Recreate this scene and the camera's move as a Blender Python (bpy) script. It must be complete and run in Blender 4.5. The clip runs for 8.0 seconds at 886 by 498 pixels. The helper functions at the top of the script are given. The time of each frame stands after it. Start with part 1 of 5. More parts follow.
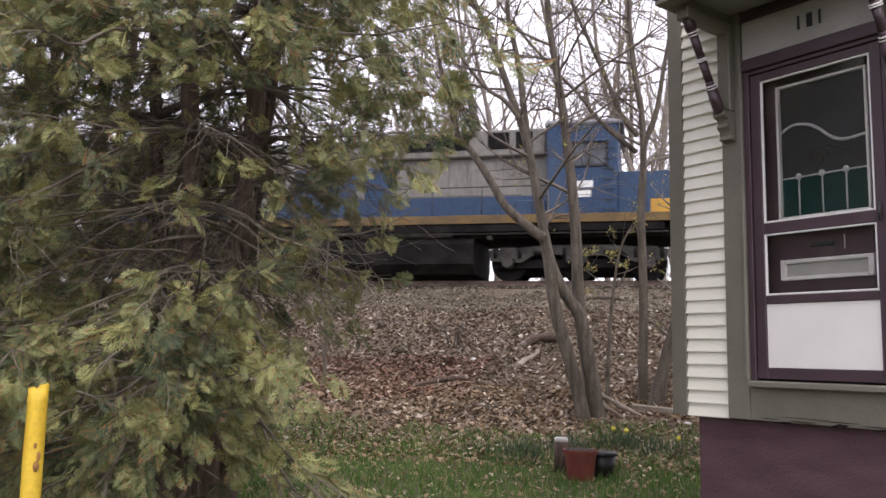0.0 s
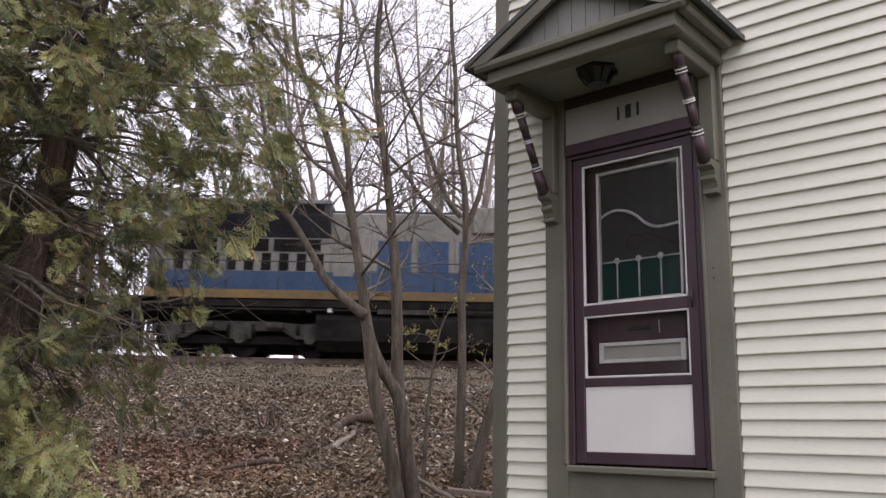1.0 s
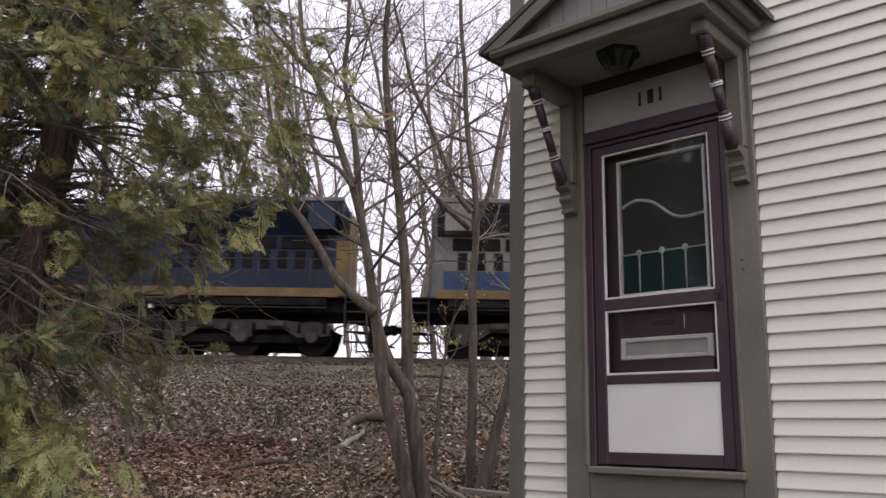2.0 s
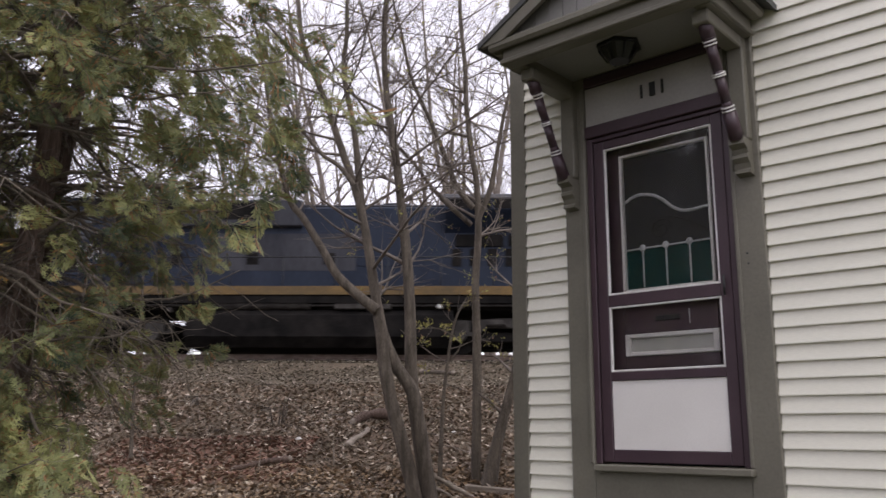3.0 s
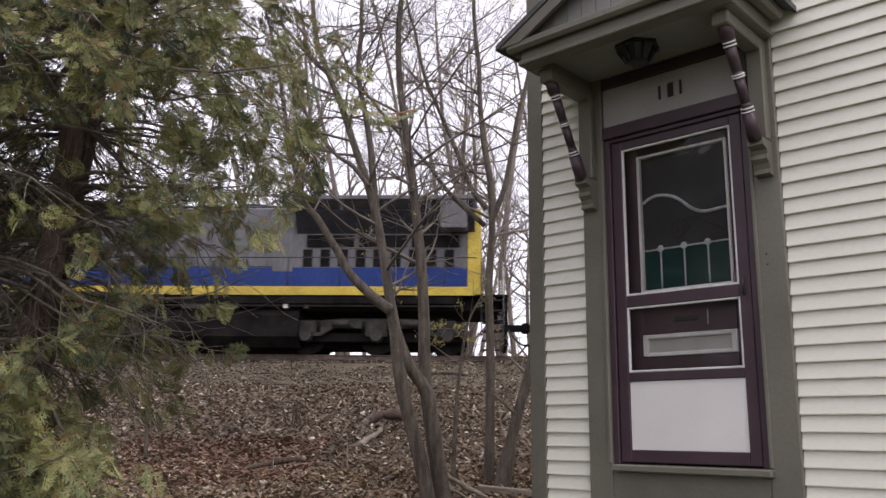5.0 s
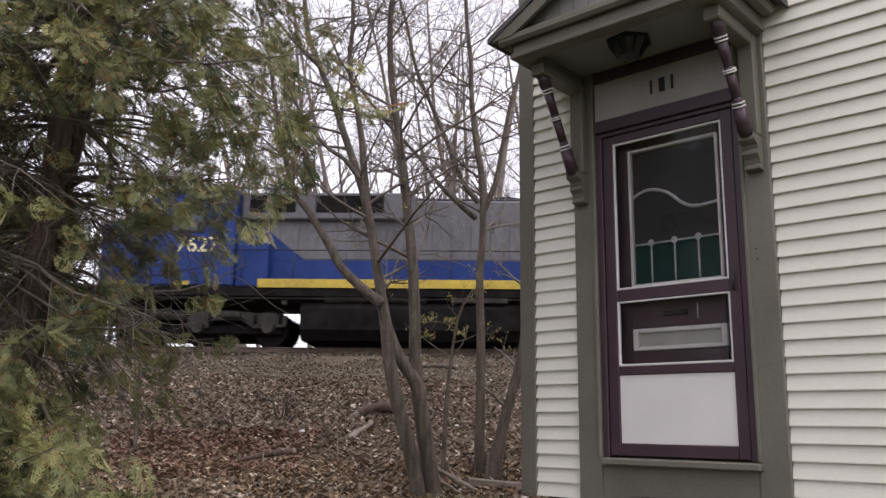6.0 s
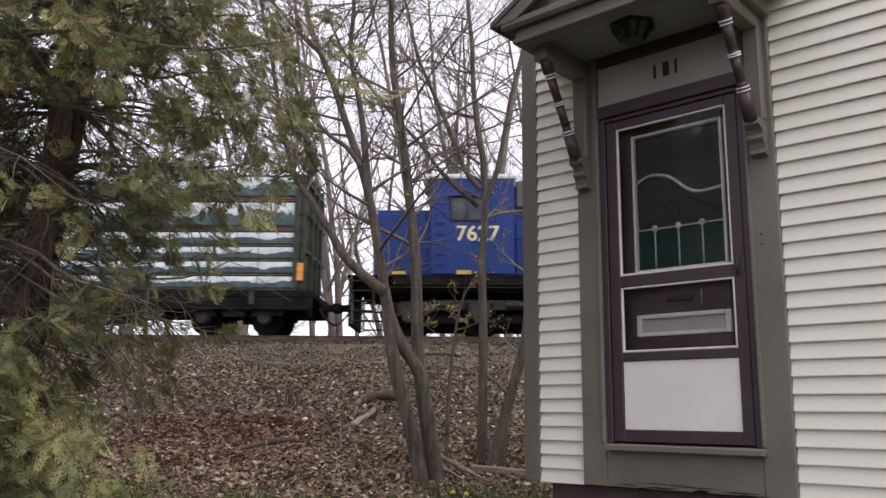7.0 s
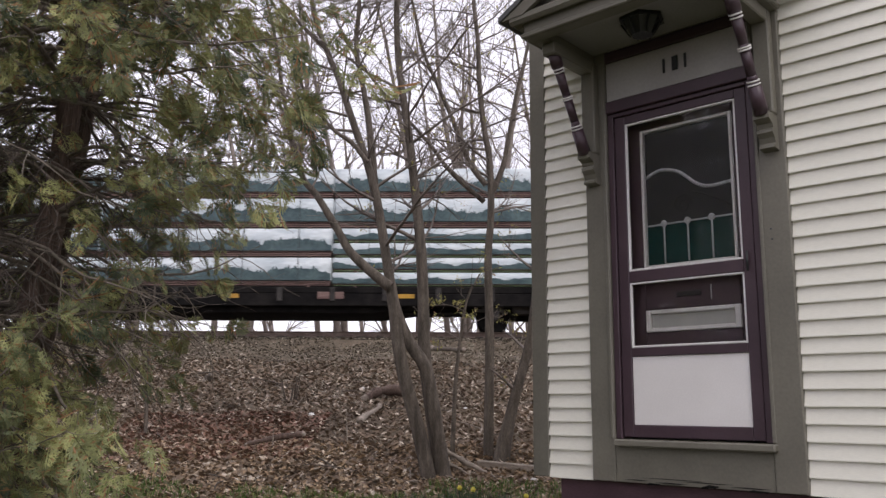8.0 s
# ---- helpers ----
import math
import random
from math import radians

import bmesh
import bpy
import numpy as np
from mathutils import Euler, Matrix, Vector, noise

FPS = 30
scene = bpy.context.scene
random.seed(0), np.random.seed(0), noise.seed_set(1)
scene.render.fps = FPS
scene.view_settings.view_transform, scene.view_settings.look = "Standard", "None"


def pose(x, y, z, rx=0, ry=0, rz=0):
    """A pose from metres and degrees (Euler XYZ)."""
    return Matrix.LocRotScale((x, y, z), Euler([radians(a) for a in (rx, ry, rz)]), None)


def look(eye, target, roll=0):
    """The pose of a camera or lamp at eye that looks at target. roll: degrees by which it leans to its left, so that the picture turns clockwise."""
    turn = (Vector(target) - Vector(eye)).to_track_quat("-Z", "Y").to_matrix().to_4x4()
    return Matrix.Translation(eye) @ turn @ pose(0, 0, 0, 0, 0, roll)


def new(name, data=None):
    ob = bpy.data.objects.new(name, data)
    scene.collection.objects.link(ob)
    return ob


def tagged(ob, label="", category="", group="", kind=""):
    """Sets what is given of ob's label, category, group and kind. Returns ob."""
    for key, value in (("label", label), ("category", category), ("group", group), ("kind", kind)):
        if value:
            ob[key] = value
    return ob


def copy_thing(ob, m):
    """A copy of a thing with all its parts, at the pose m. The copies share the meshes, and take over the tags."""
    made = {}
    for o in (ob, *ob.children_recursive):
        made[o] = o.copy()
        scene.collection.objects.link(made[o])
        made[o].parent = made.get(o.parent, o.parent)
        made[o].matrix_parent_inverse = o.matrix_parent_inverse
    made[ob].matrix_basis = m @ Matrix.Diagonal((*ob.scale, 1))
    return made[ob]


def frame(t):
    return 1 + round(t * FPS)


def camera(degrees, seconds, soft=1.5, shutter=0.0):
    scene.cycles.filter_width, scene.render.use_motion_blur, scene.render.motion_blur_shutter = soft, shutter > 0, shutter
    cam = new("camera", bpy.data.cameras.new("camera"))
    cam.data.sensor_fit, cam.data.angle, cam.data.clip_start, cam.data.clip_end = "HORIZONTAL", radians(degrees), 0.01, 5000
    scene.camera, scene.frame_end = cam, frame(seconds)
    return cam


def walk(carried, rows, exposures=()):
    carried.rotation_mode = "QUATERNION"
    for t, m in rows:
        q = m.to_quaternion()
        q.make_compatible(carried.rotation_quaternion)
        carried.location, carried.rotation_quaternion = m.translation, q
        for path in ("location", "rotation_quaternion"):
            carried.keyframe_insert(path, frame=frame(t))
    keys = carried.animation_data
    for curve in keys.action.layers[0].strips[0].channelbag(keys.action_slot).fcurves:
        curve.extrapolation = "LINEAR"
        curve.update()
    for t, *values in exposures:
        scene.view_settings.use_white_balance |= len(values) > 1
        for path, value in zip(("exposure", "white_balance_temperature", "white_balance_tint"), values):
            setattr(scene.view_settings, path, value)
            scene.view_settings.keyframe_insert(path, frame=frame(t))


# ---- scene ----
cam = camera(55.57, 8.0, soft=1.45, shutter=0.25)
PATH = [
    (0, 0.174, -0.585, 1.511, 13.35, 7.11, 1.02),
    (0.5, 0.164, -0.445, 1.524, 9.26, 9.79, 0.69),
    (1, 0.128, -0.302, 1.527, 1.13, 12.67, 1.21),
    (1.5, 0.071, -0.182, 1.514, 0.91, 11.97, 1.52),
    (1.7, 0.071, -0.132, 1.523, 1.84, 12.51, 1.32),
    (2.8, 0.093, -0.001, 1.558, 0.65, 12.58, 0.11),
    (3, 0.086, -0.009, 1.564, 1.84, 12.24, 0.33),
    (3.5, 0.065, -0.025, 1.555, 4.43, 11.57, 0.75),
    (4, 0.044, -0.031, 1.548, 4.21, 11.36, 0.48),
    (4.5, 0.042, -0.034, 1.556, 3.36, 11.82, 0.33),
    (5, 0.035, -0.035, 1.553, 2.56, 12.30, 0.62),
    (6.5, 0.035, -0.025, 1.557, 1.87, 11.42, 0.69),
    (7, 0.027, -0.009, 1.551, 2.03, 11.02, 0.54),
    (7.5, 0.020, -0.006, 1.552, 2.29, 10.77, 0.31),
    (8, 0.000, 0.000, 1.550, 2.33, 10.73, 0.50),
]


def heading(x, y, z, yaw, pitch, roll):
    """A camera pose from its place and its turn in degrees."""
    return pose(x, y, z, 0, 0, yaw) @ pose(0, 0, 0, 90 + pitch, 0, 0) @ pose(0, 0, 0, 0, 0, roll)


EXPOSURES = [(0, 1.37), (0.5, 1.54), (1.0, 1.03), (1.5, 0.81), (3.0, 0.83), (4.0, 0.90), (8, 0.88)]
walk(cam, [(t, heading(*row)) for t, *row in PATH], EXPOSURES)

# ---- light: a bright, evenly overcast spring sky
world = bpy.data.worlds.new("world")
scene.world = world
world.use_nodes = True
wn, wl = world.node_tree.nodes, world.node_tree.links
sky = wn.new("ShaderNodeTexSky")
sky.sky_type, sky.sun_disc = "NISHITA", False
sky.sun_elevation, sky.sun_rotation = radians(50), radians(150)
veil = wn.new("ShaderNodeMix")
veil.data_type = "RGBA"
veil.inputs["Factor"].default_value = 0.9
veil.inputs["B"].default_value = (5.0, 4.74, 5.36, 1)
wl.new(sky.outputs[0], veil.inputs["A"])
wl.new(veil.outputs["Result"], wn["Background"].inputs[0])
wn["Background"].inputs[1].default_value = 0.15
sun = new("sun", bpy.data.lights.new("sun", "SUN"))
sun.data.energy, sun.data.angle, sun.data.color = 0.6, radians(25), (1, 0.97, 0.92)
sun.matrix_world = look((6, -10, 14), (0, 0, 0))

# ---- materials


def material(name, c1, c2, scale=4.0, fine=60.0, rough=0.7, bump=0.2, metal=0.0, island=0.0, contrast=0.25, stretch=(1, 1, 1), depth=0.01, spec=0.4):
    """A surface of two colours that mix in patches, with a fine grain and relief."""
    m = bpy.data.materials.new(name)
    m.use_nodes = True
    n, l = m.node_tree.nodes, m.node_tree.links
    p = n["Principled BSDF"]
    tc, mp = n.new("ShaderNodeTexCoord"), n.new("ShaderNodeMapping")
    mp.inputs["Scale"].default_value = stretch
    l.new(tc.outputs["Object"], mp.inputs[0])
    big, small = n.new("ShaderNodeTexNoise"), n.new("ShaderNodeTexNoise")
    big.inputs["Scale"].default_value, big.inputs["Detail"].default_value = scale, 5
    small.inputs["Scale"].default_value, small.inputs["Detail"].default_value = fine, 3
    for q in (big, small):
        l.new(mp.outputs[0], q.inputs["Vector"])
    spread = n.new("ShaderNodeMapRange")
    spread.inputs[1].default_value, spread.inputs[2].default_value = 0.35, 0.65
    l.new(big.outputs[0], spread.inputs[0])
    mix = n.new("ShaderNodeMix")
    mix.data_type = "RGBA"
    mix.inputs["A"].default_value, mix.inputs["B"].default_value = (*c1, 1), (*c2, 1)
    fac = spread.outputs[0]
    if island:
        geo, blend = n.new("ShaderNodeNewGeometry"), n.new("ShaderNodeMix")
        blend.inputs["Factor"].default_value = island
        l.new(fac, blend.inputs["A"])
        l.new(geo.outputs["Random Per Island"], blend.inputs["B"])
        fac = blend.outputs["Result"]
    l.new(fac, mix.inputs["Factor"])
    grain = n.new("ShaderNodeMapRange")
    grain.inputs[1].default_value, grain.inputs[2].default_value = 0.25, 0.75
    grain.inputs[3].default_value, grain.inputs[4].default_value = 1 - contrast, 1 + contrast
    l.new(small.outputs[0], grain.inputs[0])
    tone = n.new("ShaderNodeVectorMath")
    tone.operation = "SCALE"
    l.new(mix.outputs["Result"], tone.inputs[0])
    l.new(grain.outputs[0], tone.inputs["Scale"])
    l.new(tone.outputs[0], p.inputs["Base Color"])
    p.inputs["Roughness"].default_value, p.inputs["Metallic"].default_value, p.inputs["Specular IOR Level"].default_value = rough, metal, spec
    if bump:
        b = n.new("ShaderNodeBump")
        b.inputs["Strength"].default_value, b.inputs["Distance"].default_value = bump, depth
        l.new(small.outputs[0], b.inputs["Height"])
        l.new(b.outputs[0], p.inputs["Normal"])
    return m


def leafy(name, c1, c2, c3, scale, thin=0.35, island=0.55):
    """Foliage: three colours by patches and piece by piece, letting some light through."""
    m = material(name, c1, c2, scale=scale, fine=35, rough=0.75, bump=0, island=island, contrast=0.3)
    n, l = m.node_tree.nodes, m.node_tree.links
    p = n["Principled BSDF"]
    src = p.inputs["Base Color"].links[0].from_socket
    geo, cut, mix = n.new("ShaderNodeNewGeometry"), n.new("ShaderNodeMapRange"), n.new("ShaderNodeMix")
    cut.inputs[1].default_value, cut.inputs[2].default_value = 0.86, 0.92
    l.new(geo.outputs["Random Per Island"], cut.inputs[0])
    mix.data_type = "RGBA"
    mix.inputs["B"].default_value = (*c3, 1)
    l.new(cut.outputs[0], mix.inputs["Factor"])
    l.new(src, mix.inputs["A"])
    l.new(mix.outputs["Result"], p.inputs["Base Color"])
    tr, sh = n.new("ShaderNodeBsdfTranslucent"), n.new("ShaderNodeMixShader")
    l.new(mix.outputs["Result"], tr.inputs["Color"])
    sh.inputs[0].default_value = thin
    l.new(p.outputs[0], sh.inputs[1])
    l.new(tr.outputs[0], sh.inputs[2])
    l.new(sh.outputs[0], n["Material Output"].inputs[0])
    return m


M = dict(
    siding=material("cream_painted_clapboard", (0.67, 0.645, 0.555), (0.75, 0.725, 0.63), scale=1.6, fine=70, rough=0.55, bump=0.12, contrast=0.05, stretch=(0.5, 1, 3), depth=0.002),
    olive=material("olive_paint", (0.128, 0.118, 0.094), (0.160, 0.148, 0.117), scale=2, fine=60, rough=0.5, bump=0.12, contrast=0.09, depth=0.003),
    plum=material("plum_paint", (0.047, 0.028, 0.035), (0.062, 0.037, 0.046), scale=3, fine=60, rough=0.4, bump=0.08, contrast=0.1, depth=0.002),
    plum_base=material("plum_painted_foundation", (0.07, 0.036, 0.045), (0.095, 0.05, 0.06), scale=2.5, fine=45, rough=0.7, bump=0.35, contrast=0.18, stretch=(1, 1, 4)),
    panel=material("off_white_panel", (0.68, 0.65, 0.62), (0.75, 0.72, 0.69), scale=1.5, fine=90, rough=0.4, bump=0.03, contrast=0.03, depth=0.001),
    bead=material("white_glazing_bead", (0.62, 0.60, 0.58), (0.72, 0.7, 0.68), scale=9, fine=90, rough=0.5, bump=0.1, contrast=0.1, depth=0.002),
    # grey-beige paint, darkened to hold the shade under the door hood
    soffit=material("shaded_grey_beige_soffit_paint", (0.22, 0.212, 0.20), (0.26, 0.25, 0.235), scale=2, fine=50, rough=0.6, bump=0.08, contrast=0.06, depth=0.002),
    shingle=material("grey_roof_shingles", (0.07, 0.07, 0.07), (0.11, 0.11, 0.105), scale=6, fine=90, rough=0.9, bump=0.5, contrast=0.3),
    # near-black: the unlit room's darkness is put into the colour
    shade=material("unlit_room_painted_dark", (0.012, 0.012, 0.014), (0.02, 0.02, 0.022), scale=3, fine=20, rough=0.6, bump=0),
    green_glass=material("dark_green_leaded_glass", (0.006, 0.028, 0.028), (0.010, 0.038, 0.036), scale=5, fine=30, rough=0.15, bump=0.05, contrast=0.15),
    lead=material("pale_lead_came", (0.42, 0.43, 0.44), (0.5, 0.5, 0.5), scale=9, fine=60, rough=0.4, bump=0.1),
    frost=material("frosted_pale_glass", (0.36, 0.36, 0.33), (0.43, 0.42, 0.39), scale=6, fine=60, rough=0.3, bump=0.05, contrast=0.06),
    cab_glass=material("dusty_cab_window_glass", (0.03, 0.034, 0.045), (0.075, 0.08, 0.09), scale=3, fine=20, rough=0.2, bump=0, contrast=0.2),
    black=material("black_enamel", (0.012, 0.012, 0.013), (0.025, 0.025, 0.026), scale=6, fine=60, rough=0.4, bump=0.1),
    navy=material("faded_navy_locomotive_paint", (0.010, 0.015, 0.029), (0.019, 0.026, 0.044), scale=1.0, fine=14, rough=0.5, bump=0.06, contrast=0.18, stretch=(1, 1, 0.35), spec=0.2),
    blue=material("bright_blue_locomotive_paint", (0.009, 0.029, 0.14), (0.017, 0.042, 0.18), scale=0.9, fine=14, rough=0.45, bump=0.06, contrast=0.2, stretch=(1, 1, 0.35), spec=0.25),
    slate=material("weathered_blue_locomotive_paint", (0.02, 0.043, 0.092), (0.038, 0.063, 0.112), scale=0.9, fine=14, rough=0.55, bump=0.06, contrast=0.25, stretch=(1, 1, 0.35), spec=0.25),
    grey=material("dusty_grey_locomotive_paint", (0.10, 0.098, 0.106), (0.145, 0.141, 0.147), scale=0.8, fine=12, rough=0.55, bump=0.06, contrast=0.22, stretch=(1, 1, 0.3), spec=0.25),
    beige=material("dusty_beige_grey_paint", (0.135, 0.127, 0.114), (0.19, 0.18, 0.162), scale=0.8, fine=12, rough=0.55, bump=0.06, contrast=0.22, stretch=(1, 1, 0.3), spec=0.25),
    smoke=material("sooty_dark_grey_paint", (0.028, 0.029, 0.036), (0.055, 0.055, 0.063), scale=0.8, fine=12, rough=0.6, bump=0.06, contrast=0.25, stretch=(1, 1, 0.3), spec=0.15),
    yellow=material("yellow_locomotive_paint", (0.50, 0.29, 0.035), (0.40, 0.21, 0.03), scale=1.6, fine=16, rough=0.5, bump=0.06, contrast=0.2),
    lemon=material("lemon_yellow_paint", (0.56, 0.42, 0.06), (0.44, 0.32, 0.05), scale=1.6, fine=16, rough=0.5, bump=0.06, contrast=0.2),
    amber=material("dusty_amber_locomotive_paint", (0.36, 0.20, 0.03), (0.27, 0.14, 0.026), scale=1.6, fine=16, rough=0.55, bump=0.06, contrast=0.25),
    smoked=material("dusty_smoked_glass", (0.012, 0.012, 0.014), (0.03, 0.03, 0.033), scale=5, fine=30, rough=0.25, bump=0, contrast=0.2),
    roofgrey=material("pale_cab_roof_paint", (0.42, 0.42, 0.43), (0.5, 0.5, 0.5), scale=2, fine=20, rough=0.5, bump=0.05, contrast=0.1),
    # oily black running gear, also used where gaps are painted as shade
    grime_shade=material("oily_black_gear_and_gap_shade", (0.007, 0.0065, 0.0065), (0.018, 0.016, 0.015), scale=2.5, fine=22, rough=0.85, bump=0.3, contrast=0.4, spec=0.08),
    gear=material("dusty_truck_casting", (0.034, 0.031, 0.029), (0.062, 0.057, 0.053), scale=3, fine=25, rough=0.85, bump=0.3, contrast=0.3, spec=0.1),
    steel=material("worn_rail_steel", (0.10, 0.07, 0.055), (0.16, 0.12, 0.1), scale=4, fine=40, rough=0.55, bump=0.2, metal=0.5),
    tie=material("creosoted_timber", (0.03, 0.024, 0.02), (0.06, 0.05, 0.04), scale=5, fine=40, rough=0.9, bump=0.4, stretch=(3, 0.4, 3)),
    chalk=material("white_stencil_paint", (0.62, 0.62, 0.6), (0.7, 0.7, 0.68), scale=5, fine=40, rough=0.6, bump=0, contrast=0.08),
    cream_paint=material("cream_number_paint", (0.68, 0.62, 0.36), (0.74, 0.68, 0.42), scale=5, fine=40, rough=0.6, bump=0, contrast=0.08),
    car=material("dark_green_freight_car_paint", (0.022, 0.028, 0.018), (0.04, 0.045, 0.028), scale=2, fine=20, rough=0.6, bump=0.1, contrast=0.3),
    orange=material("orange_reflective_plate", (0.7, 0.28, 0.04), (0.75, 0.33, 0.05), scale=5, fine=40, rough=0.4, bump=0, contrast=0.1),
    wrap=material("white_plastic_lumber_wrap", (0.42, 0.47, 0.49), (0.62, 0.655, 0.66), scale=2.2, fine=9, rough=0.35, bump=0.5, contrast=0.1, stretch=(0.6, 1, 2), depth=0.03),
    print=material("dark_teal_printed_wrap", (0.03, 0.056, 0.062), (0.07, 0.11, 0.11), scale=3, fine=12, rough=0.4, bump=0.2, contrast=0.3),
    print_green=material("green_printed_wrap", (0.20, 0.27, 0.13), (0.28, 0.34, 0.18), scale=3, fine=12, rough=0.4, bump=0.2, contrast=0.2),
    lumber=material("reddish_sawn_lumber", (0.11, 0.062, 0.055), (0.21, 0.14, 0.12), scale=2, fine=20, rough=0.8, bump=0.2, contrast=0.3, stretch=(0.2, 1, 6)),
    bark=material("grey_brown_bark", (0.072, 0.059, 0.047), (0.148, 0.122, 0.098), scale=5, fine=40, rough=0.9, bump=0.7, contrast=0.35, stretch=(3, 3, 0.6), depth=0.02),
    twig=material("grey_twig_bark", (0.115, 0.095, 0.082), (0.19, 0.162, 0.14), scale=3, fine=30, rough=0.9, bump=0.2, contrast=0.3),
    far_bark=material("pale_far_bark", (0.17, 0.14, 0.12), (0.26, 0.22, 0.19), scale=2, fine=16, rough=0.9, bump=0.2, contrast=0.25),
    cedar_bark=material("red_brown_cedar_bark", (0.075, 0.050, 0.040), (0.15, 0.105, 0.083), scale=6, fine=38, rough=0.95, bump=0.8, contrast=0.4, stretch=(4, 4, 0.4), depth=0.02),
    dead_twig=material("grey_brown_dead_twigs", (0.07, 0.055, 0.045), (0.16, 0.13, 0.11), scale=4, fine=30, rough=0.9, bump=0, contrast=0.3),
    cedar_twig=material("weathered_cedar_twig", (0.11, 0.09, 0.07), (0.22, 0.185, 0.15), scale=4, fine=30, rough=0.9, bump=0.2, contrast=0.3),
    cedar=leafy("yellow_green_cedar_sprays", (0.045, 0.072, 0.048), (0.41, 0.41, 0.165), (0.32, 0.17, 0.08), 3.0, 0.28, island=0.2),
    bud=leafy("yellow_green_spring_buds", (0.26, 0.27, 0.07), (0.42, 0.36, 0.13), (0.30, 0.17, 0.10), 1.0),
    litter=leafy("dry_fallen_leaves", (0.088, 0.060, 0.041), (0.285, 0.208, 0.142), (0.56, 0.48, 0.38), 0.9, 0.15),
    chips=leafy("pale_stone_and_bark_chips", (0.07, 0.058, 0.040), (0.20, 0.170, 0.122), (0.44, 0.39, 0.31), 1.2, 0.02),
    grass=leafy("spring_grass", (0.06, 0.13, 0.028), (0.15, 0.25, 0.055), (0.34, 0.30, 0.15), 1.2),
    dead=material("bleached_dead_wood", (0.2, 0.165, 0.13), (0.34, 0.29, 0.24), scale=4, fine=40, rough=0.9, bump=0.5, contrast=0.3, stretch=(1, 1, 4)),
    stone=material("white_stone", (0.55, 0.53, 0.5), (0.7, 0.68, 0.65), scale=8, fine=60, rough=0.8, bump=0.3),
    number_board=material("pale_beige_board_paint", (0.29, 0.27, 0.255), (0.34, 0.32, 0.30), scale=2, fine=50, rough=0.6, bump=0.08, contrast=0.06, depth=0.002),
    # dirty sill yellow; on the navy hood end it holds twig shade
    dull_yellow=material("grimy_shaded_yellow_paint", (0.15, 0.09, 0.026), (0.09, 0.058, 0.022), scale=1.6, fine=16, rough=0.6, bump=0.06, contrast=0.25),
    daffodil_leaf=leafy("blue_green_bulb_leaves", (0.05, 0.085, 0.05), (0.12, 0.16, 0.09), (0.2, 0.2, 0.1), 3.0),
    straw=leafy("pale_dry_stalks", (0.26, 0.21, 0.16), (0.5, 0.44, 0.36), (0.66, 0.6, 0.52), 1.4, 0.1),
    red_leaf=leafy("reddish_wet_leaves", (0.14, 0.07, 0.048), (0.30, 0.17, 0.115), (0.42, 0.32, 0.25), 0.9, 0.15),
    tan_leaf=leafy("tan_dry_leaves", (0.20, 0.13, 0.075), (0.46, 0.33, 0.20), (0.62, 0.51, 0.38), 1.1, 0.2),
    red_pot=material("brick_red_planter_plastic", (0.16, 0.04, 0.03), (0.21, 0.055, 0.04), scale=5, fine=40, rough=0.5, bump=0.1, contrast=0.15),
    soil=material("potting_soil", (0.03, 0.022, 0.016), (0.05, 0.038, 0.028), scale=12, fine=60, rough=0.95, bump=0.6),
    post=material("worn_yellow_post_paint", (0.62, 0.40, 0.03), (0.70, 0.47, 0.05), scale=6, fine=35, rough=0.6, bump=0.25, contrast=0.15),
    rust=material("rusted_patch", (0.2, 0.09, 0.03), (0.32, 0.16, 0.05), scale=12, fine=60, rough=0.9, bump=0.4),
    yellow_petal=material("yellow_daffodil_petals", (0.75, 0.65, 0.08), (0.8, 0.72, 0.15), scale=8, fine=50, rough=0.6, bump=0),
)


def pane(name, tint=(0.97, 0.965, 0.96)):
    """Clear glass: a thin see-through sheet with a mirror gloss on it."""
    m = bpy.data.materials.new(name)
    m.use_nodes = True
    n, l = m.node_tree.nodes, m.node_tree.links
    n.remove(n["Principled BSDF"])
    clear, gloss, mix, fres = n.new("ShaderNodeBsdfTransparent"), n.new("ShaderNodeBsdfGlossy"), n.new("ShaderNodeMixShader"), n.new("ShaderNodeFresnel")
    clear.inputs[0].default_value = (*tint, 1)
    gloss.inputs["Roughness"].default_value = 0.02
    fres.inputs["IOR"].default_value = 1.32
    l.new(fres.outputs[0], mix.inputs[0])
    l.new(clear.outputs[0], mix.inputs[1])
    l.new(gloss.outputs[0], mix.inputs[2])
    l.new(mix.outputs[0], n["Material Output"].inputs[0])
    return m


M["glass"] = pane("storm_door_glass")

# ---- building helpers


def box(bm, x0, x1, y0, y1, z0, z1, bevel=0.0, turn=None):
    """A box between two corners, with softened edges, added to bm."""
    m = Matrix.Translation(((x0 + x1) / 2, (y0 + y1) / 2, (z0 + z1) / 2))
    if turn is not None:
        m = m @ turn
    geo = bmesh.ops.create_cube(bm, size=1, matrix=m @ Matrix.Diagonal((x1 - x0, y1 - y0, z1 - z0, 1)))
    if bevel:
        edges = {e for v in geo["verts"] for e in v.link_edges}
        bmesh.ops.bevel(bm, geom=list(edges), offset=bevel, segments=1, affect="EDGES")


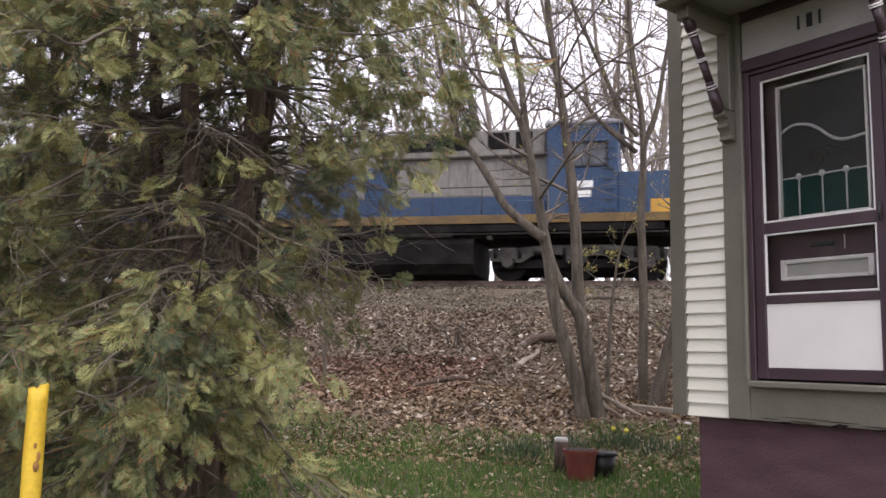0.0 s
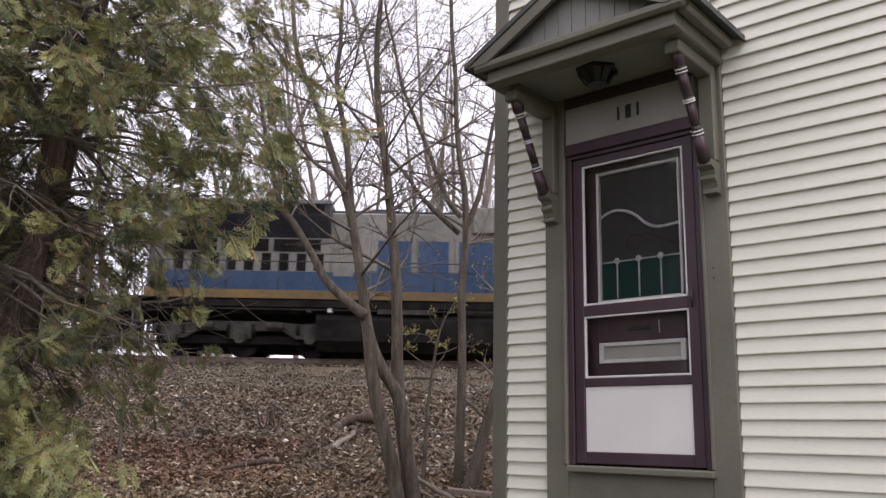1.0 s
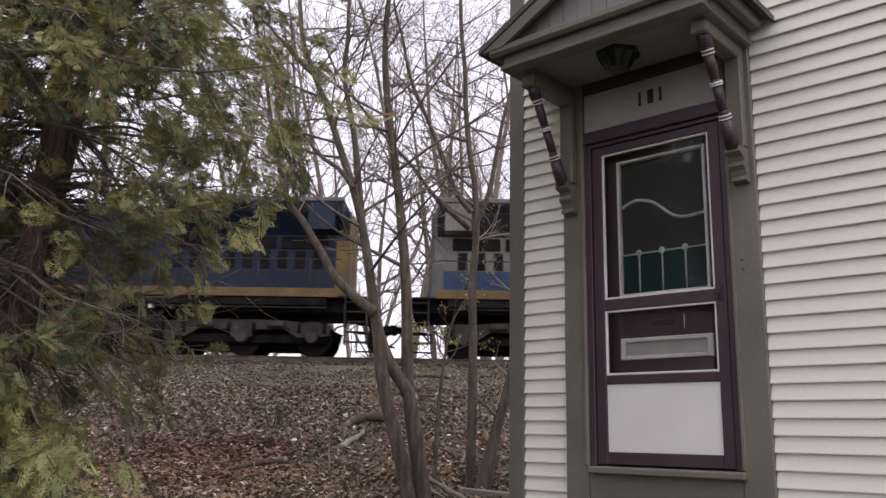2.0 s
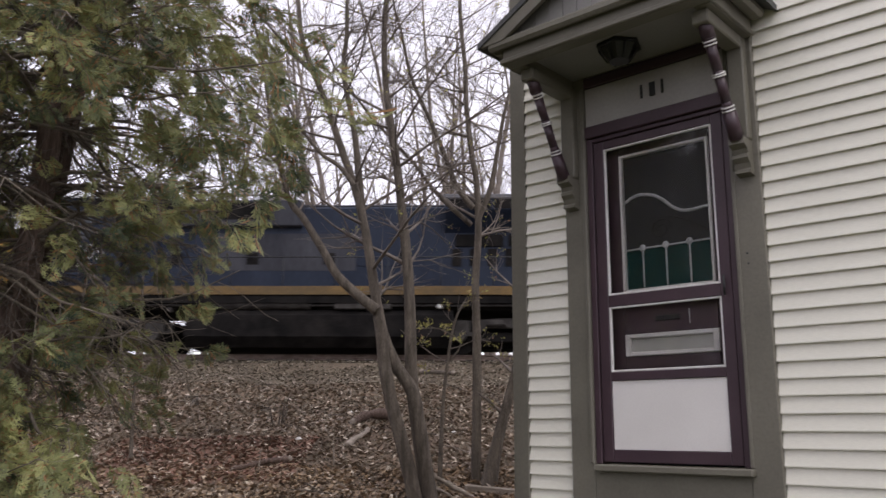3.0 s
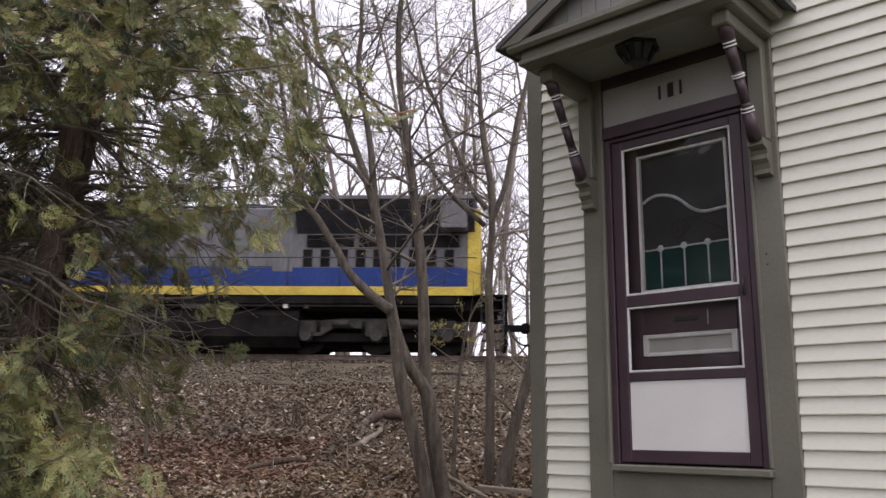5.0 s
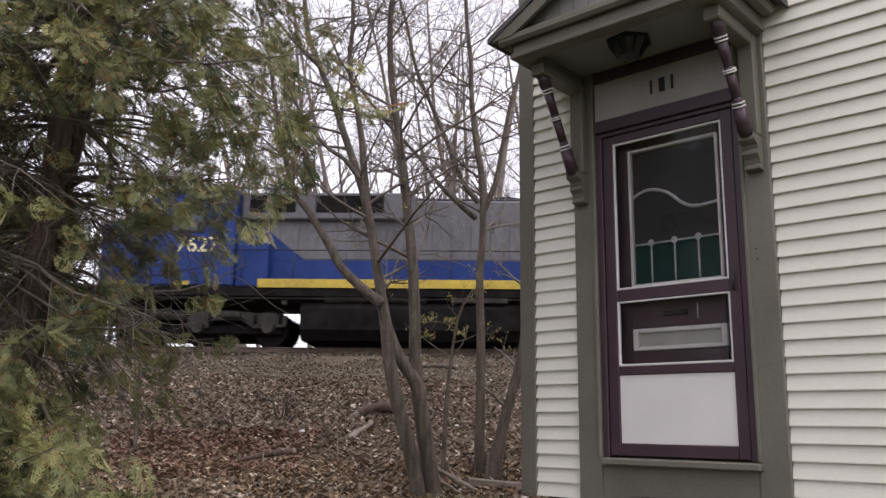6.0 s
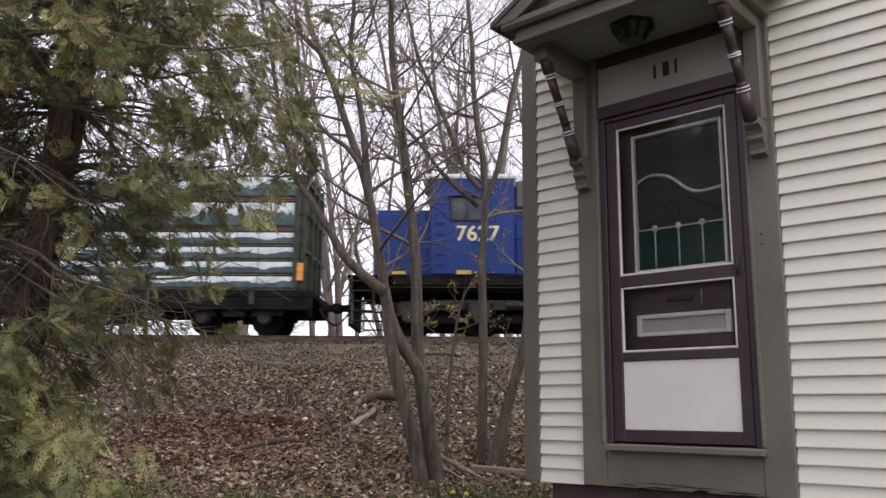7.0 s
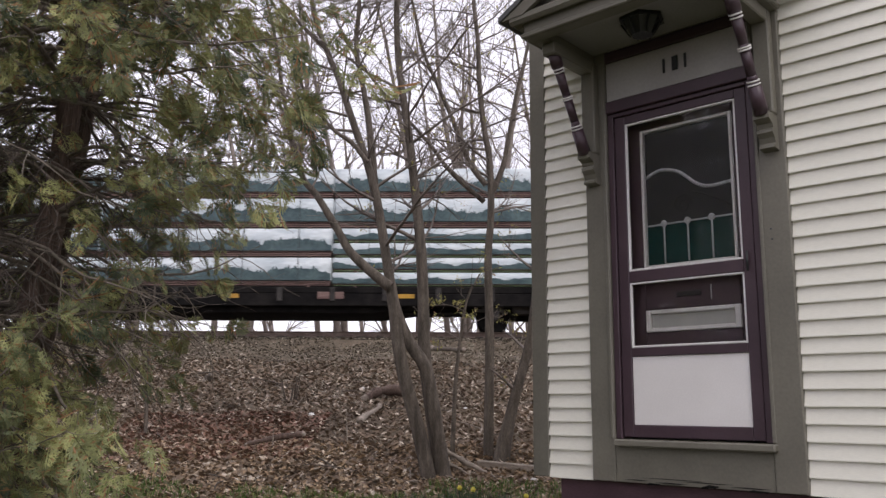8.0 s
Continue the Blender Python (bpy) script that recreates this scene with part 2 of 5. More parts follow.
def rod(bm, a, b, r0, r1=None, sides=8):
    """A tapered round bar from a to b."""
    a, b = Vector(a), Vector(b)
    m = Matrix.Translation((a + b) / 2) @ (b - a).to_track_quat("Z", "Y").to_matrix().to_4x4()
    bmesh.ops.create_cone(bm, cap_ends=True, segments=sides, radius1=r0, radius2=r0 if r1 is None else r1, depth=(b - a).length, matrix=m)


def prism(bm, outline, a0, a1, axis="y"):
    """A solid from an outline of (u, v) pairs, drawn out along an axis from a0 to a1."""
    place = {"y": lambda u, v, a: (u, a, v), "x": lambda u, v, a: (a, u, v), "z": lambda u, v, a: (u, v, a)}[axis]
    lo, hi = ([bm.verts.new(place(u, v, a)) for u, v in outline] for a in (a0, a1))
    bm.faces.new(lo)
    bm.faces.new(hi[::-1])
    for i in range(len(outline)):
        j = (i + 1) % len(outline)
        bm.faces.new((lo[j], lo[i], hi[i], hi[j]))
    bmesh.ops.recalc_face_normals(bm, faces=bm.faces[:])


def part(name, bm, mat, parent=None, label="", smooth=False):
    """Links a bmesh as one mesh object, under a thing or a part."""
    me = bpy.data.meshes.new(name)
    bm.to_mesh(me)
    bm.free()
    me.materials.append(mat)
    if smooth:
        me.shade_smooth()
    ob = new(name, me)
    ob.parent = parent
    return tagged(ob, label)


def block(name, mat, parent, dims, bevel=0.004, label=""):
    bm = bmesh.new()
    box(bm, *dims, bevel=bevel)
    return part(name, bm, mat, parent, label)


def bar(name, mat, parent, a, b, r0, r1=None, sides=8, label=""):
    bm = bmesh.new()
    rod(bm, a, b, r0, r1, sides)
    return part(name, bm, mat, parent, label, True)


def thing(name, label, category, m=None, group="", kind=""):
    ob = tagged(new(name), label, category, group, kind)
    if m is not None:
        ob.matrix_world = m
    return ob


def sheet(name, quads, mat, parent=None, label=""):
    """One mesh of many separate four-sided leaves, from an array (n, 4, 3)."""
    n = len(quads)
    me = bpy.data.meshes.new(name)
    me.vertices.add(4 * n)
    me.vertices.foreach_set("co", np.asarray(quads, np.float32).ravel())
    me.loops.add(4 * n)
    me.loops.foreach_set("vertex_index", np.arange(4 * n, dtype=np.int32))
    me.polygons.add(n)
    me.polygons.foreach_set("loop_start", np.arange(0, 4 * n, 4, dtype=np.int32))
    me.update(calc_edges=True)
    me.materials.append(mat)
    ob = new(name, me)
    ob.parent = parent
    return tagged(ob, label)


def tubes(name, lines, mat, parent=None, sides=5, label=""):
    """One mesh of many round, tapering limbs; each line is a list of points and a list of radii."""
    verts, faces = [], []
    for pts, radii in lines:
        base, n = len(verts), len(pts)
        for i, (p, r) in enumerate(zip(pts, radii)):
            d = (Vector(pts[min(i + 1, n - 1)]) - Vector(pts[max(i - 1, 0)])).normalized()
            u = d.cross((0.31, 0.95, 0.05)).normalized()
            w = d.cross(u)
            for k in range(sides):
                a = 2 * math.pi * k / sides
                verts.append(tuple(Vector(p) + r * (math.cos(a) * u + math.sin(a) * w)))
        for i in range(n - 1):
            for k in range(sides):
                q = base + i * sides
                j = (k + 1) % sides
                faces.append((q + k, q + j, q + sides + j, q + sides + k))
    me = bpy.data.meshes.new(name)
    me.from_pydata(verts, [], faces)
    me.materials.append(mat)
    me.shade_smooth()
    ob = new(name, me)
    ob.parent = parent
    return tagged(ob, label)


def smooth_line(pts, radii, per=3):
    """A smooth run through a few guide points."""
    out, rad, n = [], [], len(pts)
    P = [Vector(q) for q in pts]
    for i in range(n - 1):
        a, b, c, e = P[max(i - 1, 0)], P[i], P[i + 1], P[min(i + 2, n - 1)]
        for k in range(per):
            t = k / per
            out.append(0.5 * (2 * b + (c - a) * t + (2 * a - 5 * b + 4 * c - e) * t * t + (3 * b - a - 3 * c + e) * t ** 3))
            rad.append(radii[i] + (radii[i + 1] - radii[i]) * t)
    return out + [P[-1]], rad + [radii[-1]]


RAIL_TOP, TRACK_Y = 3.70, 24.9


def ground_z(x, y):
    """The yard, the bank up to the railway, and the land falling away behind it."""
    if y < 24:
        z = min(max(0.0, 0.27 * (y - 10.0)) + 0.12 * math.exp(-((y - 10.2) / 1.2) ** 2), 3.36)
    else:
        z = 3.36 if y < 27.5 else max(3.36 - 0.2 * (y - 27.5), 0.2)
    if y < 22.3:
        k = min(1.0, max(0.15, (y - 8) / 5))
        z += k * 0.10 * (noise.noise((x * 0.45, y * 0.45, 3.1)) + 0.5 * noise.noise((x * 1.3, y * 1.3, 7.7)))
    return z

# ---- the ground: one sheet from the yard over the bank to the horizon


def build_ground():
    xs = sorted({-600, -250, -120, -60, -35, 35, 60, 120, 250, 600} | {round(-24 + 0.35 * i, 2) for i in range(110)})
    ys = sorted({-400, -150, -60, -20, -8, 0, 3, 5, 40, 46, 60, 100, 200, 400, 900} | {round(6 + 0.35 * i, 2) for i in range(46)} | {22.3, 23, 24, 26, 27.5, 30, 34})
    bm = bmesh.new()
    grid = [[bm.verts.new((x, y, ground_z(x, y))) for x in xs] for y in ys]
    for a, b in zip(grid, grid[1:]):
        for i in range(len(xs) - 1):
            bm.faces.new((a[i], a[i + 1], b[i + 1], b[i]))
    m = material("earth_under_leaf_litter", (0.085, 0.063, 0.041), (0.17, 0.132, 0.092), scale=1.3, fine=26, rough=0.95, bump=0.9, contrast=0.5, depth=0.04)
    n, l = m.node_tree.nodes, m.node_tree.links
    p = n["Principled BSDF"]
    src = p.inputs["Base Color"].links[0].from_socket
    geo, sep, wob, add = n.new("ShaderNodeNewGeometry"), n.new("ShaderNodeSeparateXYZ"), n.new("ShaderNodeTexNoise"), n.new("ShaderNodeMath")
    wob.inputs["Scale"].default_value, wob.inputs["Detail"].default_value = 0.7, 6
    l.new(geo.outputs["Position"], sep.inputs[0])
    l.new(geo.outputs["Position"], wob.inputs["Vector"])
    add.operation = "MULTIPLY_ADD"
    add.inputs[1].default_value = 3.0
    l.new(wob.outputs[0], add.inputs[0])
    l.new(sep.outputs["Y"], add.inputs[2])
    edge, mix = n.new("ShaderNodeMapRange"), n.new("ShaderNodeMix")
    edge.inputs[1].default_value, edge.inputs[2].default_value = 12.1, 13.0
    l.new(add.outputs[0], edge.inputs[0])
    mix.data_type = "RGBA"
    mix.inputs["A"].default_value = (0.085, 0.085, 0.04, 1)
    l.new(edge.outputs[0], mix.inputs["Factor"])
    l.new(src, mix.inputs["B"])
    l.new(mix.outputs["Result"], p.inputs["Base Color"])
    tagged(part("ground", bm, m, None, "", True), "leaf-strewn earth bank rising from a grassy yard to the railway", "ground", kind="structure")


build_ground()


def build_track():
    track = thing("railway_track", "steel rails on dark wooden ties along the bank top", "track", pose(0, TRACK_Y, RAIL_TOP), kind="structure")
    for side in (-0.753, 0.753):
        bm = bmesh.new()
        prism(bm, [(side - 0.07, -0.17), (side + 0.07, -0.17), (side + 0.07, -0.155), (side + 0.012, -0.13), (side + 0.012, -0.04), (side + 0.036, -0.03), (side + 0.036, 0), (side - 0.036, 0), (side - 0.036, -0.03), (side - 0.012, -0.04), (side - 0.012, -0.13), (side - 0.07, -0.155)], -120, 120, "x")
        part("rail", bm, M["steel"], track)
    first = block("tie", M["tie"], track, (-0.11, 0.11, -1.3, 1.3, -0.36, -0.171), 0.012)
    first.location.x = -24
    for i in range(1, 72):
        tie = new("tie", first.data)
        tie.parent, tie.location.x = track, -24 + 0.56 * i


build_track()

# ---- the house
HOUSE = pose(0.992, 5.462, 1.457, 0, 0, -40)
BASE = -1.47
house = thing("house", "cream clapboard house with olive trim and plum door", "house", HOUSE)


def clapboards(wall, x0, x1, z0, z1, y, rng, lap):
    """Lapped boards, each thicker at its lower edge, on one stretch of wall."""
    bm = bmesh.new()
    prism(bm, [(0.0, 0.008), (-0.021, -0.005), (-0.026, -0.010), (-0.026, -0.003), (-0.002, lap + 0.004), (0.0, lap + 0.004)], 0, x1 - x0, "x")
    me = bpy.data.meshes.new("clapboard")
    bm.to_mesh(me)
    bm.free()
    me.materials.append(M["siding"])
    z = -0.346 + math.ceil((z0 + 0.346) / lap - 0.01) * lap
    while z < z1:
        ob = new("clapboard", me)
        ob.parent = wall
        ob.location = (x0, y + rng.uniform(-0.0012, 0.0012), z + rng.uniform(-0.0012, 0.0012))
        z += lap


def build_house():
    rng = random.Random(5)
    bm = bmesh.new()
    for d in ((-0.66, -0.125, 0.021, 0.18, -0.35, 5.2), (0.89, 6.2, 0.021, 0.18, -0.35, 5.2), (-0.125, 0.89, 0.021, 0.18, 2.535, 5.2)):
        box(bm, *d)
    wall = part("wall", bm, M["siding"], house, "cream painted clapboard wall")
    for name, d in (("side_wall", (-0.66, -0.5, 0.18, 7.0, -0.35, 5.2)), ("side_wall", (6.04, 6.2, 0.18, 7.0, -0.35, 5.2)), ("back_wall", (-0.66, 6.2, 7.0, 7.16, -0.35, 5.2))):
        block(name, M["siding"], house, d, 0)
    clapboards(wall, -0.647, -0.292, -0.356, 5.1, 0.02, rng, 0.0921)
    clapboards(wall, 1.062, 6.1, -0.356, 5.1, 0.02, rng, 0.0949)
    clapboards(wall, -0.292, 1.062, 2.66, 5.1, 0.02, rng, 0.0942)
    bm = bmesh.new()
    prism(bm, [(-1.0, 5.2), (2.77, 7.4), (6.55, 5.2), (6.55, 5.05), (2.77, 7.22), (-1.0, 5.05)], -0.35, 7.5)
    part("roof", bm, M["shingle"], house, "dark grey shingled roof")
    # foundation: courses of painted block
    block("foundation", M["plum_base"], house, (-0.60, 6.1, 0.062, 0.3, BASE - 0.3, -0.362), 0.003, "plum painted rendered foundation")
    block("corner_board", M["olive"], house, (-0.775, -0.647, -0.012, 0.16, -0.352, 5.15), 0.004)
    block("side_corner_board", M["olive"], house, (-0.775, -0.752, 0.163, 0.27, -0.352, 5.15), 0.003)
    # doorway casing
    block("door_casing", M["olive"], house, (-0.292, -0.122, -0.030, 0.16, -0.352, 2.66), 0.005)
    block("door_casing", M["olive"], house, (0.887, 1.062, -0.030, 0.16, -0.352, 2.66), 0.005)
    for x0, x1 in ((-0.146, -0.1225), (0.8875, 0.911)):
        block("casing_bead", M["olive"], house, (x0, x1, -0.042, -0.031, -0.083, 2.44), 0.004)
    skirt = block("skirt_board", M["olive"], house, (-0.121, 0.886, -0.022, 0.16, -0.352, -0.133), 0.004, "olive board with a split lower edge")
    for x, w, z, h in ((-0.06, 0.16, -0.335, 0.004), (0.14, 0.22, -0.342, 0.006), (0.30, 0.34, -0.326, 0.004), (0.46, 0.10, -0.345, 0.012), (0.62, 0.24, -0.338, 0.005), (0.05, 0.42, -0.318, 0.003)):
        bm = bmesh.new()
        prism(bm, [(x, z), (x + 0.35 * w, z + h), (x + w, z + 0.5 * h), (x + 0.7 * w, z - 0.6 * h)], -0.0245, -0.0222)
        part("split", bm, M["grime_shade"], skirt)
    for x, w in ((0.08, 0.10), (0.44, 0.05), (0.71, 0.14)):
        bm = bmesh.new()
        prism(bm, [(x, -0.358), (x + 0.3 * w, -0.345), (x + w, -0.349), (x + 0.9 * w, -0.357)], -0.0255, -0.0222)
        part("chip", bm, M["grime_shade"], skirt)
    block("door_sill", M["olive"], house, (-0.095, 0.915, -0.085, 0.0, -0.132, -0.088), 0.008)
    # frieze with the number board
    block("lintel", M["plum"], house, (-0.121, 0.886, -0.034, 0.16, 2.075, 2.16), 0.006)
    board = block("number_board", M["number_board"], house, (-0.115, 0.88, -0.022, 0.16, 2.163, 2.44), 0.004, "pale board above the door")
    for x, dx in ((0.322, 0.0), (0.40, 0.012), (0.472, 0.0)):
        b = bmesh.new()
        box(b, x - 0.009 - dx, x + 0.009 + dx, -0.031, -0.0235, 2.258, 2.355, bevel=0.003)
        part("numeral_bar", b, M["black"], board, "black metal numeral shape")
    block("frieze", M["plum"], house, (-0.121, 0.886, -0.034, 0.16, 2.443, 2.519), 0.006)
    # storm door
    door = thing("storm_door", "", "")
    door.parent = house
    tagged(door, "closed plum storm door with two panes")
    for name, d in (("jamb", (-0.120, -0.078, -0.012, 0.12, -0.087, 2.072)), ("jamb", (0.843, 0.885, -0.012, 0.12, -0.087, 2.072)), ("jamb_head", (-0.077, 0.842, -0.012, 0.12, 2.045, 2.072)),
                    ("stile", (-0.072, 0.0, 0.0, 0.035, -0.075, 2.04)), ("stile", (0.765, 0.837, 0.0, 0.035, -0.075, 2.04)),
                    ("top_rail", (0.001, 0.764, 0.0, 0.035, 1.985, 2.04)), ("middle_rail", (0.001, 0.764, 0.0, 0.035, 0.905, 0.978)),
                    ("lock_rail", (0.001, 0.764, 0.0, 0.035, 0.428, 0.482)), ("bottom_rail", (0.001, 0.764, 0.0, 0.035, -0.075, 0.0))):
        block(name, M["plum"], door, d, 0.004)
    block("kick_panel", M["panel"], door, (0.001, 0.764, 0.012, 0.03, 0.001, 0.427), 0.002, "off-white lower panel")
    for z0, z1 in ((0.979, 1.984), (0.483, 0.904)):
        for d in ((0.001, 0.013, z0, z1), (0.752, 0.764, z0, z1), (0.0135, 0.7515, z0, z0 + 0.014), (0.0135, 0.7515, z1 - 0.012, z1)):
            block("glazing_bead", M["bead"], door, (d[0], d[1], 0.004, 0.03, d[2], d[3]), 0.003)
        g = block("pane", M["glass"], door, (0.0136, 0.7514, 0.018, 0.021, z0 + 0.0145, z1 - 0.0125), 0)
        g.visible_shadow = False
    bar("door_handle", M["black"], door, (0.80, -0.03, 0.90), (0.80, -0.03, 1.02), 0.008)
    # the wooden door behind it
    inner = thing("entrance_door", "", "")
    inner.parent = house
    tagged(inner, "plum wooden entrance door with a leaded window")
    for name, d in (("stile", (-0.07, 0.062, 0.10, 0.14, -0.08, 2.04)), ("stile", (0.70, 0.842, 0.10, 0.14, -0.08, 2.04)), ("rail", (0.063, 0.699, 0.10, 0.14, 1.945, 2.04)),
                    ("rail", (0.063, 0.699, 0.10, 0.14, 0.728, 1.0)), ("rail", (0.063, 0.699, 0.10, 0.14, -0.08, 0.585))):
        block(name, M["plum"], inner, d, 0.003)
    for d in ((0.063, 0.083, 1.001, 1.944), (0.679, 0.699, 1.001, 1.944), (0.0835, 0.6785, 1.001, 1.02), (0.0835, 0.6785, 1.925, 1.944),
              (0.063, 0.10, 0.586, 0.727), (0.66, 0.699, 0.586, 0.727), (0.1005, 0.6595, 0.586, 0.612), (0.1005, 0.6595, 0.70, 0.727)):
        block("window_moulding", M["bead"], inner, (d[0], d[1], 0.088, 0.13, d[2], d[3]), 0.005)
    block("letter_panel", M["frost"], inner, (0.1005, 0.6595, 0.112, 0.12, 0.6125, 0.6995), 0.001, "frosted narrow pane")
    block("letter_slot", M["black"], inner, (0.28, 0.45, 0.090, 0.0995, 0.80, 0.835), 0.004)
    bar("latch_rod", M["lead"], inner, (0.515, 0.092, 0.77), (0.515, 0.092, 0.86), 0.004)
    # opaque pane, coloured for the darkness of the room behind
    block("upper_light", M["shade"], inner, (0.0835, 0.6785, 0.122, 0.13, 1.2865, 1.9245), 0, "window pane coloured as dark as the unlit hall")
    block("lower_light", M["green_glass"], inner, (0.0835, 0.6785, 0.120, 0.13, 1.0205, 1.2855), 0, "dark green leaded glass")

    def came(pts, r, name):
        bm = bmesh.new()
        for a, b in zip(pts, pts[1:]):
            rod(bm, a, b, r, r, 6)
        part(name, bm, M["lead"], inner, "", True)

    WAVE = [(0.088, 1.615), (0.129, 1.637), (0.184, 1.653), (0.25, 1.646), (0.316, 1.623), (0.379, 1.577), (0.42, 1.538), (0.482, 1.501), (0.544, 1.49), (0.605, 1.494), (0.672, 1.501)]
    wave = smooth_line([(x, 0.116, z) for x, z in WAVE], [1] * len(WAVE))[0]
    came(wave, 0.011, "wave_came")
    came([(0.09, 0.116, 1.287), (0.672, 0.116, 1.287)], 0.006, "came")
    for x in (0.205, 0.37, 0.532):
        came([(x, 0.116, 1.03), (x, 0.116, 1.28)], 0.0055, "came")
        bm = bmesh.new()
        bmesh.ops.create_icosphere(bm, subdivisions=2, radius=0.024, matrix=Matrix.Translation((x, 0.114, 1.29)) @ Matrix.Diagonal((1, 0.4, 1, 1)))
        part("rosette", bm, M["lead"], inner, "", True)
    spiral = [(0.34 + 0.075 * (1 - i / 26) * math.cos(i * 0.5), 0.118, 1.40 + 0.075 * (1 - i / 26) * math.sin(i * 0.5)) for i in range(24)]
    bm = bmesh.new()
    for a, b in zip(spiral, spiral[1:]):
        rod(bm, a, b, 0.004, 0.004, 5)
    part("scroll", bm, M["gear"], inner, "dark wrought scroll", True)
    bm = bmesh.new()
    arc = [(0.40 + 0.26 * i / 10, 0.118, 1.475 - 0.13 * (i / 10) ** 1.4) for i in range(11)]
    for a, b in zip(arc, arc[1:]):
        rod(bm, a, b, 0.005, 0.005, 5)
    part("scroll", bm, M["gear"], inner, "", True)
    # dark sheet standing in for the unlit hall
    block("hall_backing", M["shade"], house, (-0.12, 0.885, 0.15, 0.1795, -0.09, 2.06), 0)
    # fixing holes on the casing
    for x, z in ((0.955, 1.07), (0.952, 1.13)):
        bar("fixing_hole", M["black"], house, (x, -0.0305, z), (x, -0.033, z), 0.006)
    build_canopy()


def build_canopy():
    """The gabled hood over the door: cornice, soffit, gable boards, roof and its two brackets."""
    canopy = thing("door_canopy", "", "")
    canopy.parent = house
    tagged(canopy, "olive gabled door hood on turned brackets")
    cx, half, front, eave, rise = 0.3825, 0.845, -0.775, 2.585, 0.53
    for name, d in (("cornice", (-0.31, 1.075, -0.70, -0.60, 2.452, 2.60)), ("cornice", (-0.31, -0.20, -0.599, -0.031, 2.452, 2.60)), ("cornice", (0.965, 1.075, -0.599, -0.031, 2.452, 2.60))):
        block(name, M["olive"], canopy, d, 0.006)
    for name, d in (("crown_moulding", (-0.40, 1.165, -0.76, -0.702, 2.545, 2.615)), ("crown_moulding", (-0.40, -0.312, -0.70, -0.031, 2.545, 2.615)), ("crown_moulding", (1.077, 1.165, -0.70, -0.031, 2.545, 2.615))):
        block(name, M["olive"], canopy, d, 0.02)
    for name, d in (("bed_moulding", (-0.325, 1.09, -0.716, -0.701, 2.452, 2.485)), ("bed_moulding", (1.0755, 1.09, -0.70, -0.031, 2.452, 2.485)), ("bed_moulding", (-0.325, -0.3105, -0.70, -0.031, 2.452, 2.485))):
        block(name, M["olive"], canopy, d, 0.006)
    block("soffit", M["soffit"], canopy, (-0.199, 0.964, -0.599, -0.036, 2.52, 2.545), 0, "painted soffit, coloured darker for the shade under the hood")
    # gable boards, standing
    k = 0
    x = cx - 0.66
    while x < cx + 0.66:
        x1 = x + 0.105
        zt = lambda q: eave + 0.03 + rise * (half - abs(q - cx)) - 0.06
        bm = bmesh.new()
        top = [(x1, zt(x1)), (x, zt(x))] if not x < cx < x1 else [(x1, zt(x1)), (cx, zt(cx)), (x, zt(x))]
        prism(bm, [(x, 2.617), (x1 - 0.005, 2.617)] + [(min(u, x1 - 0.005), v) for u, v in top], -0.66, -0.64)
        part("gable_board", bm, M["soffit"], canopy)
        x = x1
    for s in (-1, 1):
        bm = bmesh.new()
        top = eave + rise * half
        tip = cx + s * half
        prism(bm, [(tip, eave - 0.005), (tip, eave + 0.035), (cx, top + 0.04), (cx, top)], front, 0.018)
        part("roof_slope", bm, M["shingle"], canopy, "grey shingled roof slope")
        bm = bmesh.new()
        prism(bm, [(tip - s * 0.02, eave + 0.004), (cx, top - 0.008), (cx, top - 0.10), (tip - s * 0.19, eave + 0.004)], front + 0.01, front + 0.04)
        part("barge_board", bm, M["olive"], canopy)
    # brackets
    for x in (-0.22, 0.985):
        bracket = thing("bracket", "", "")
        bracket.parent = canopy
        block("wall_leg", M["olive"], bracket, (x - 0.05, x + 0.05, -0.10, -0.031, 1.80, 2.45), 0.008)
        block("head_arm", M["olive"], bracket, (x - 0.05, x + 0.05, -0.56, -0.101, 2.37, 2.45), 0.008)
        bm = bmesh.new()
        a, b = Vector((x, -0.50, 2.40)), Vector((x, -0.155, 1.80))
        d = (b - a).normalized()
        turned = [(0.0, 0.042), (0.14, 0.042), (0.16, 0.033), (0.19, 0.033), (0.42, 0.028), (0.47, 0.031), (0.69, 0.028), (0.74, 0.033), (0.78, 0.040), (1.02, 0.043)]
        for (s0, r0), (s1, r1) in zip(turned, turned[1:]):
            if s1 - s0 > 0:
                rod(bm, a.lerp(b, s0), a.lerp(b, s1), r0, r1, 10)
        part("spindle", bm, M["plum"], bracket, "turned plum spindle", True)
        for s in (0.165, 0.195, 0.445, 0.465, 0.735, 0.765):
            c = a.lerp(b, s)
            bar("ring", M["bead"], bracket, c - d * 0.0045, c + d * 0.0045, 0.039, 0.039, 10, "cream painted ring")
        bm = bmesh.new()
        prism(bm, [(-0.031, 1.795), (-0.165, 1.795), (-0.165, 1.755), (-0.115, 1.735), (-0.105, 1.71), (-0.12, 1.70), (-0.12, 1.68), (-0.092, 1.655), (-0.08, 1.625), (-0.095, 1.61), (-0.095, 1.595), (-0.031, 1.585)], x - 0.046, x + 0.046, "x")
        part("corbel", bm, M["olive"], bracket)
    # lantern under the soffit
    lamp = thing("porch_lantern", "black faceted flush lantern fixed under the door hood", "lamp", HOUSE @ pose(0.34, -0.33, 2.52, 0, 0, 20))
    bm = bmesh.new()
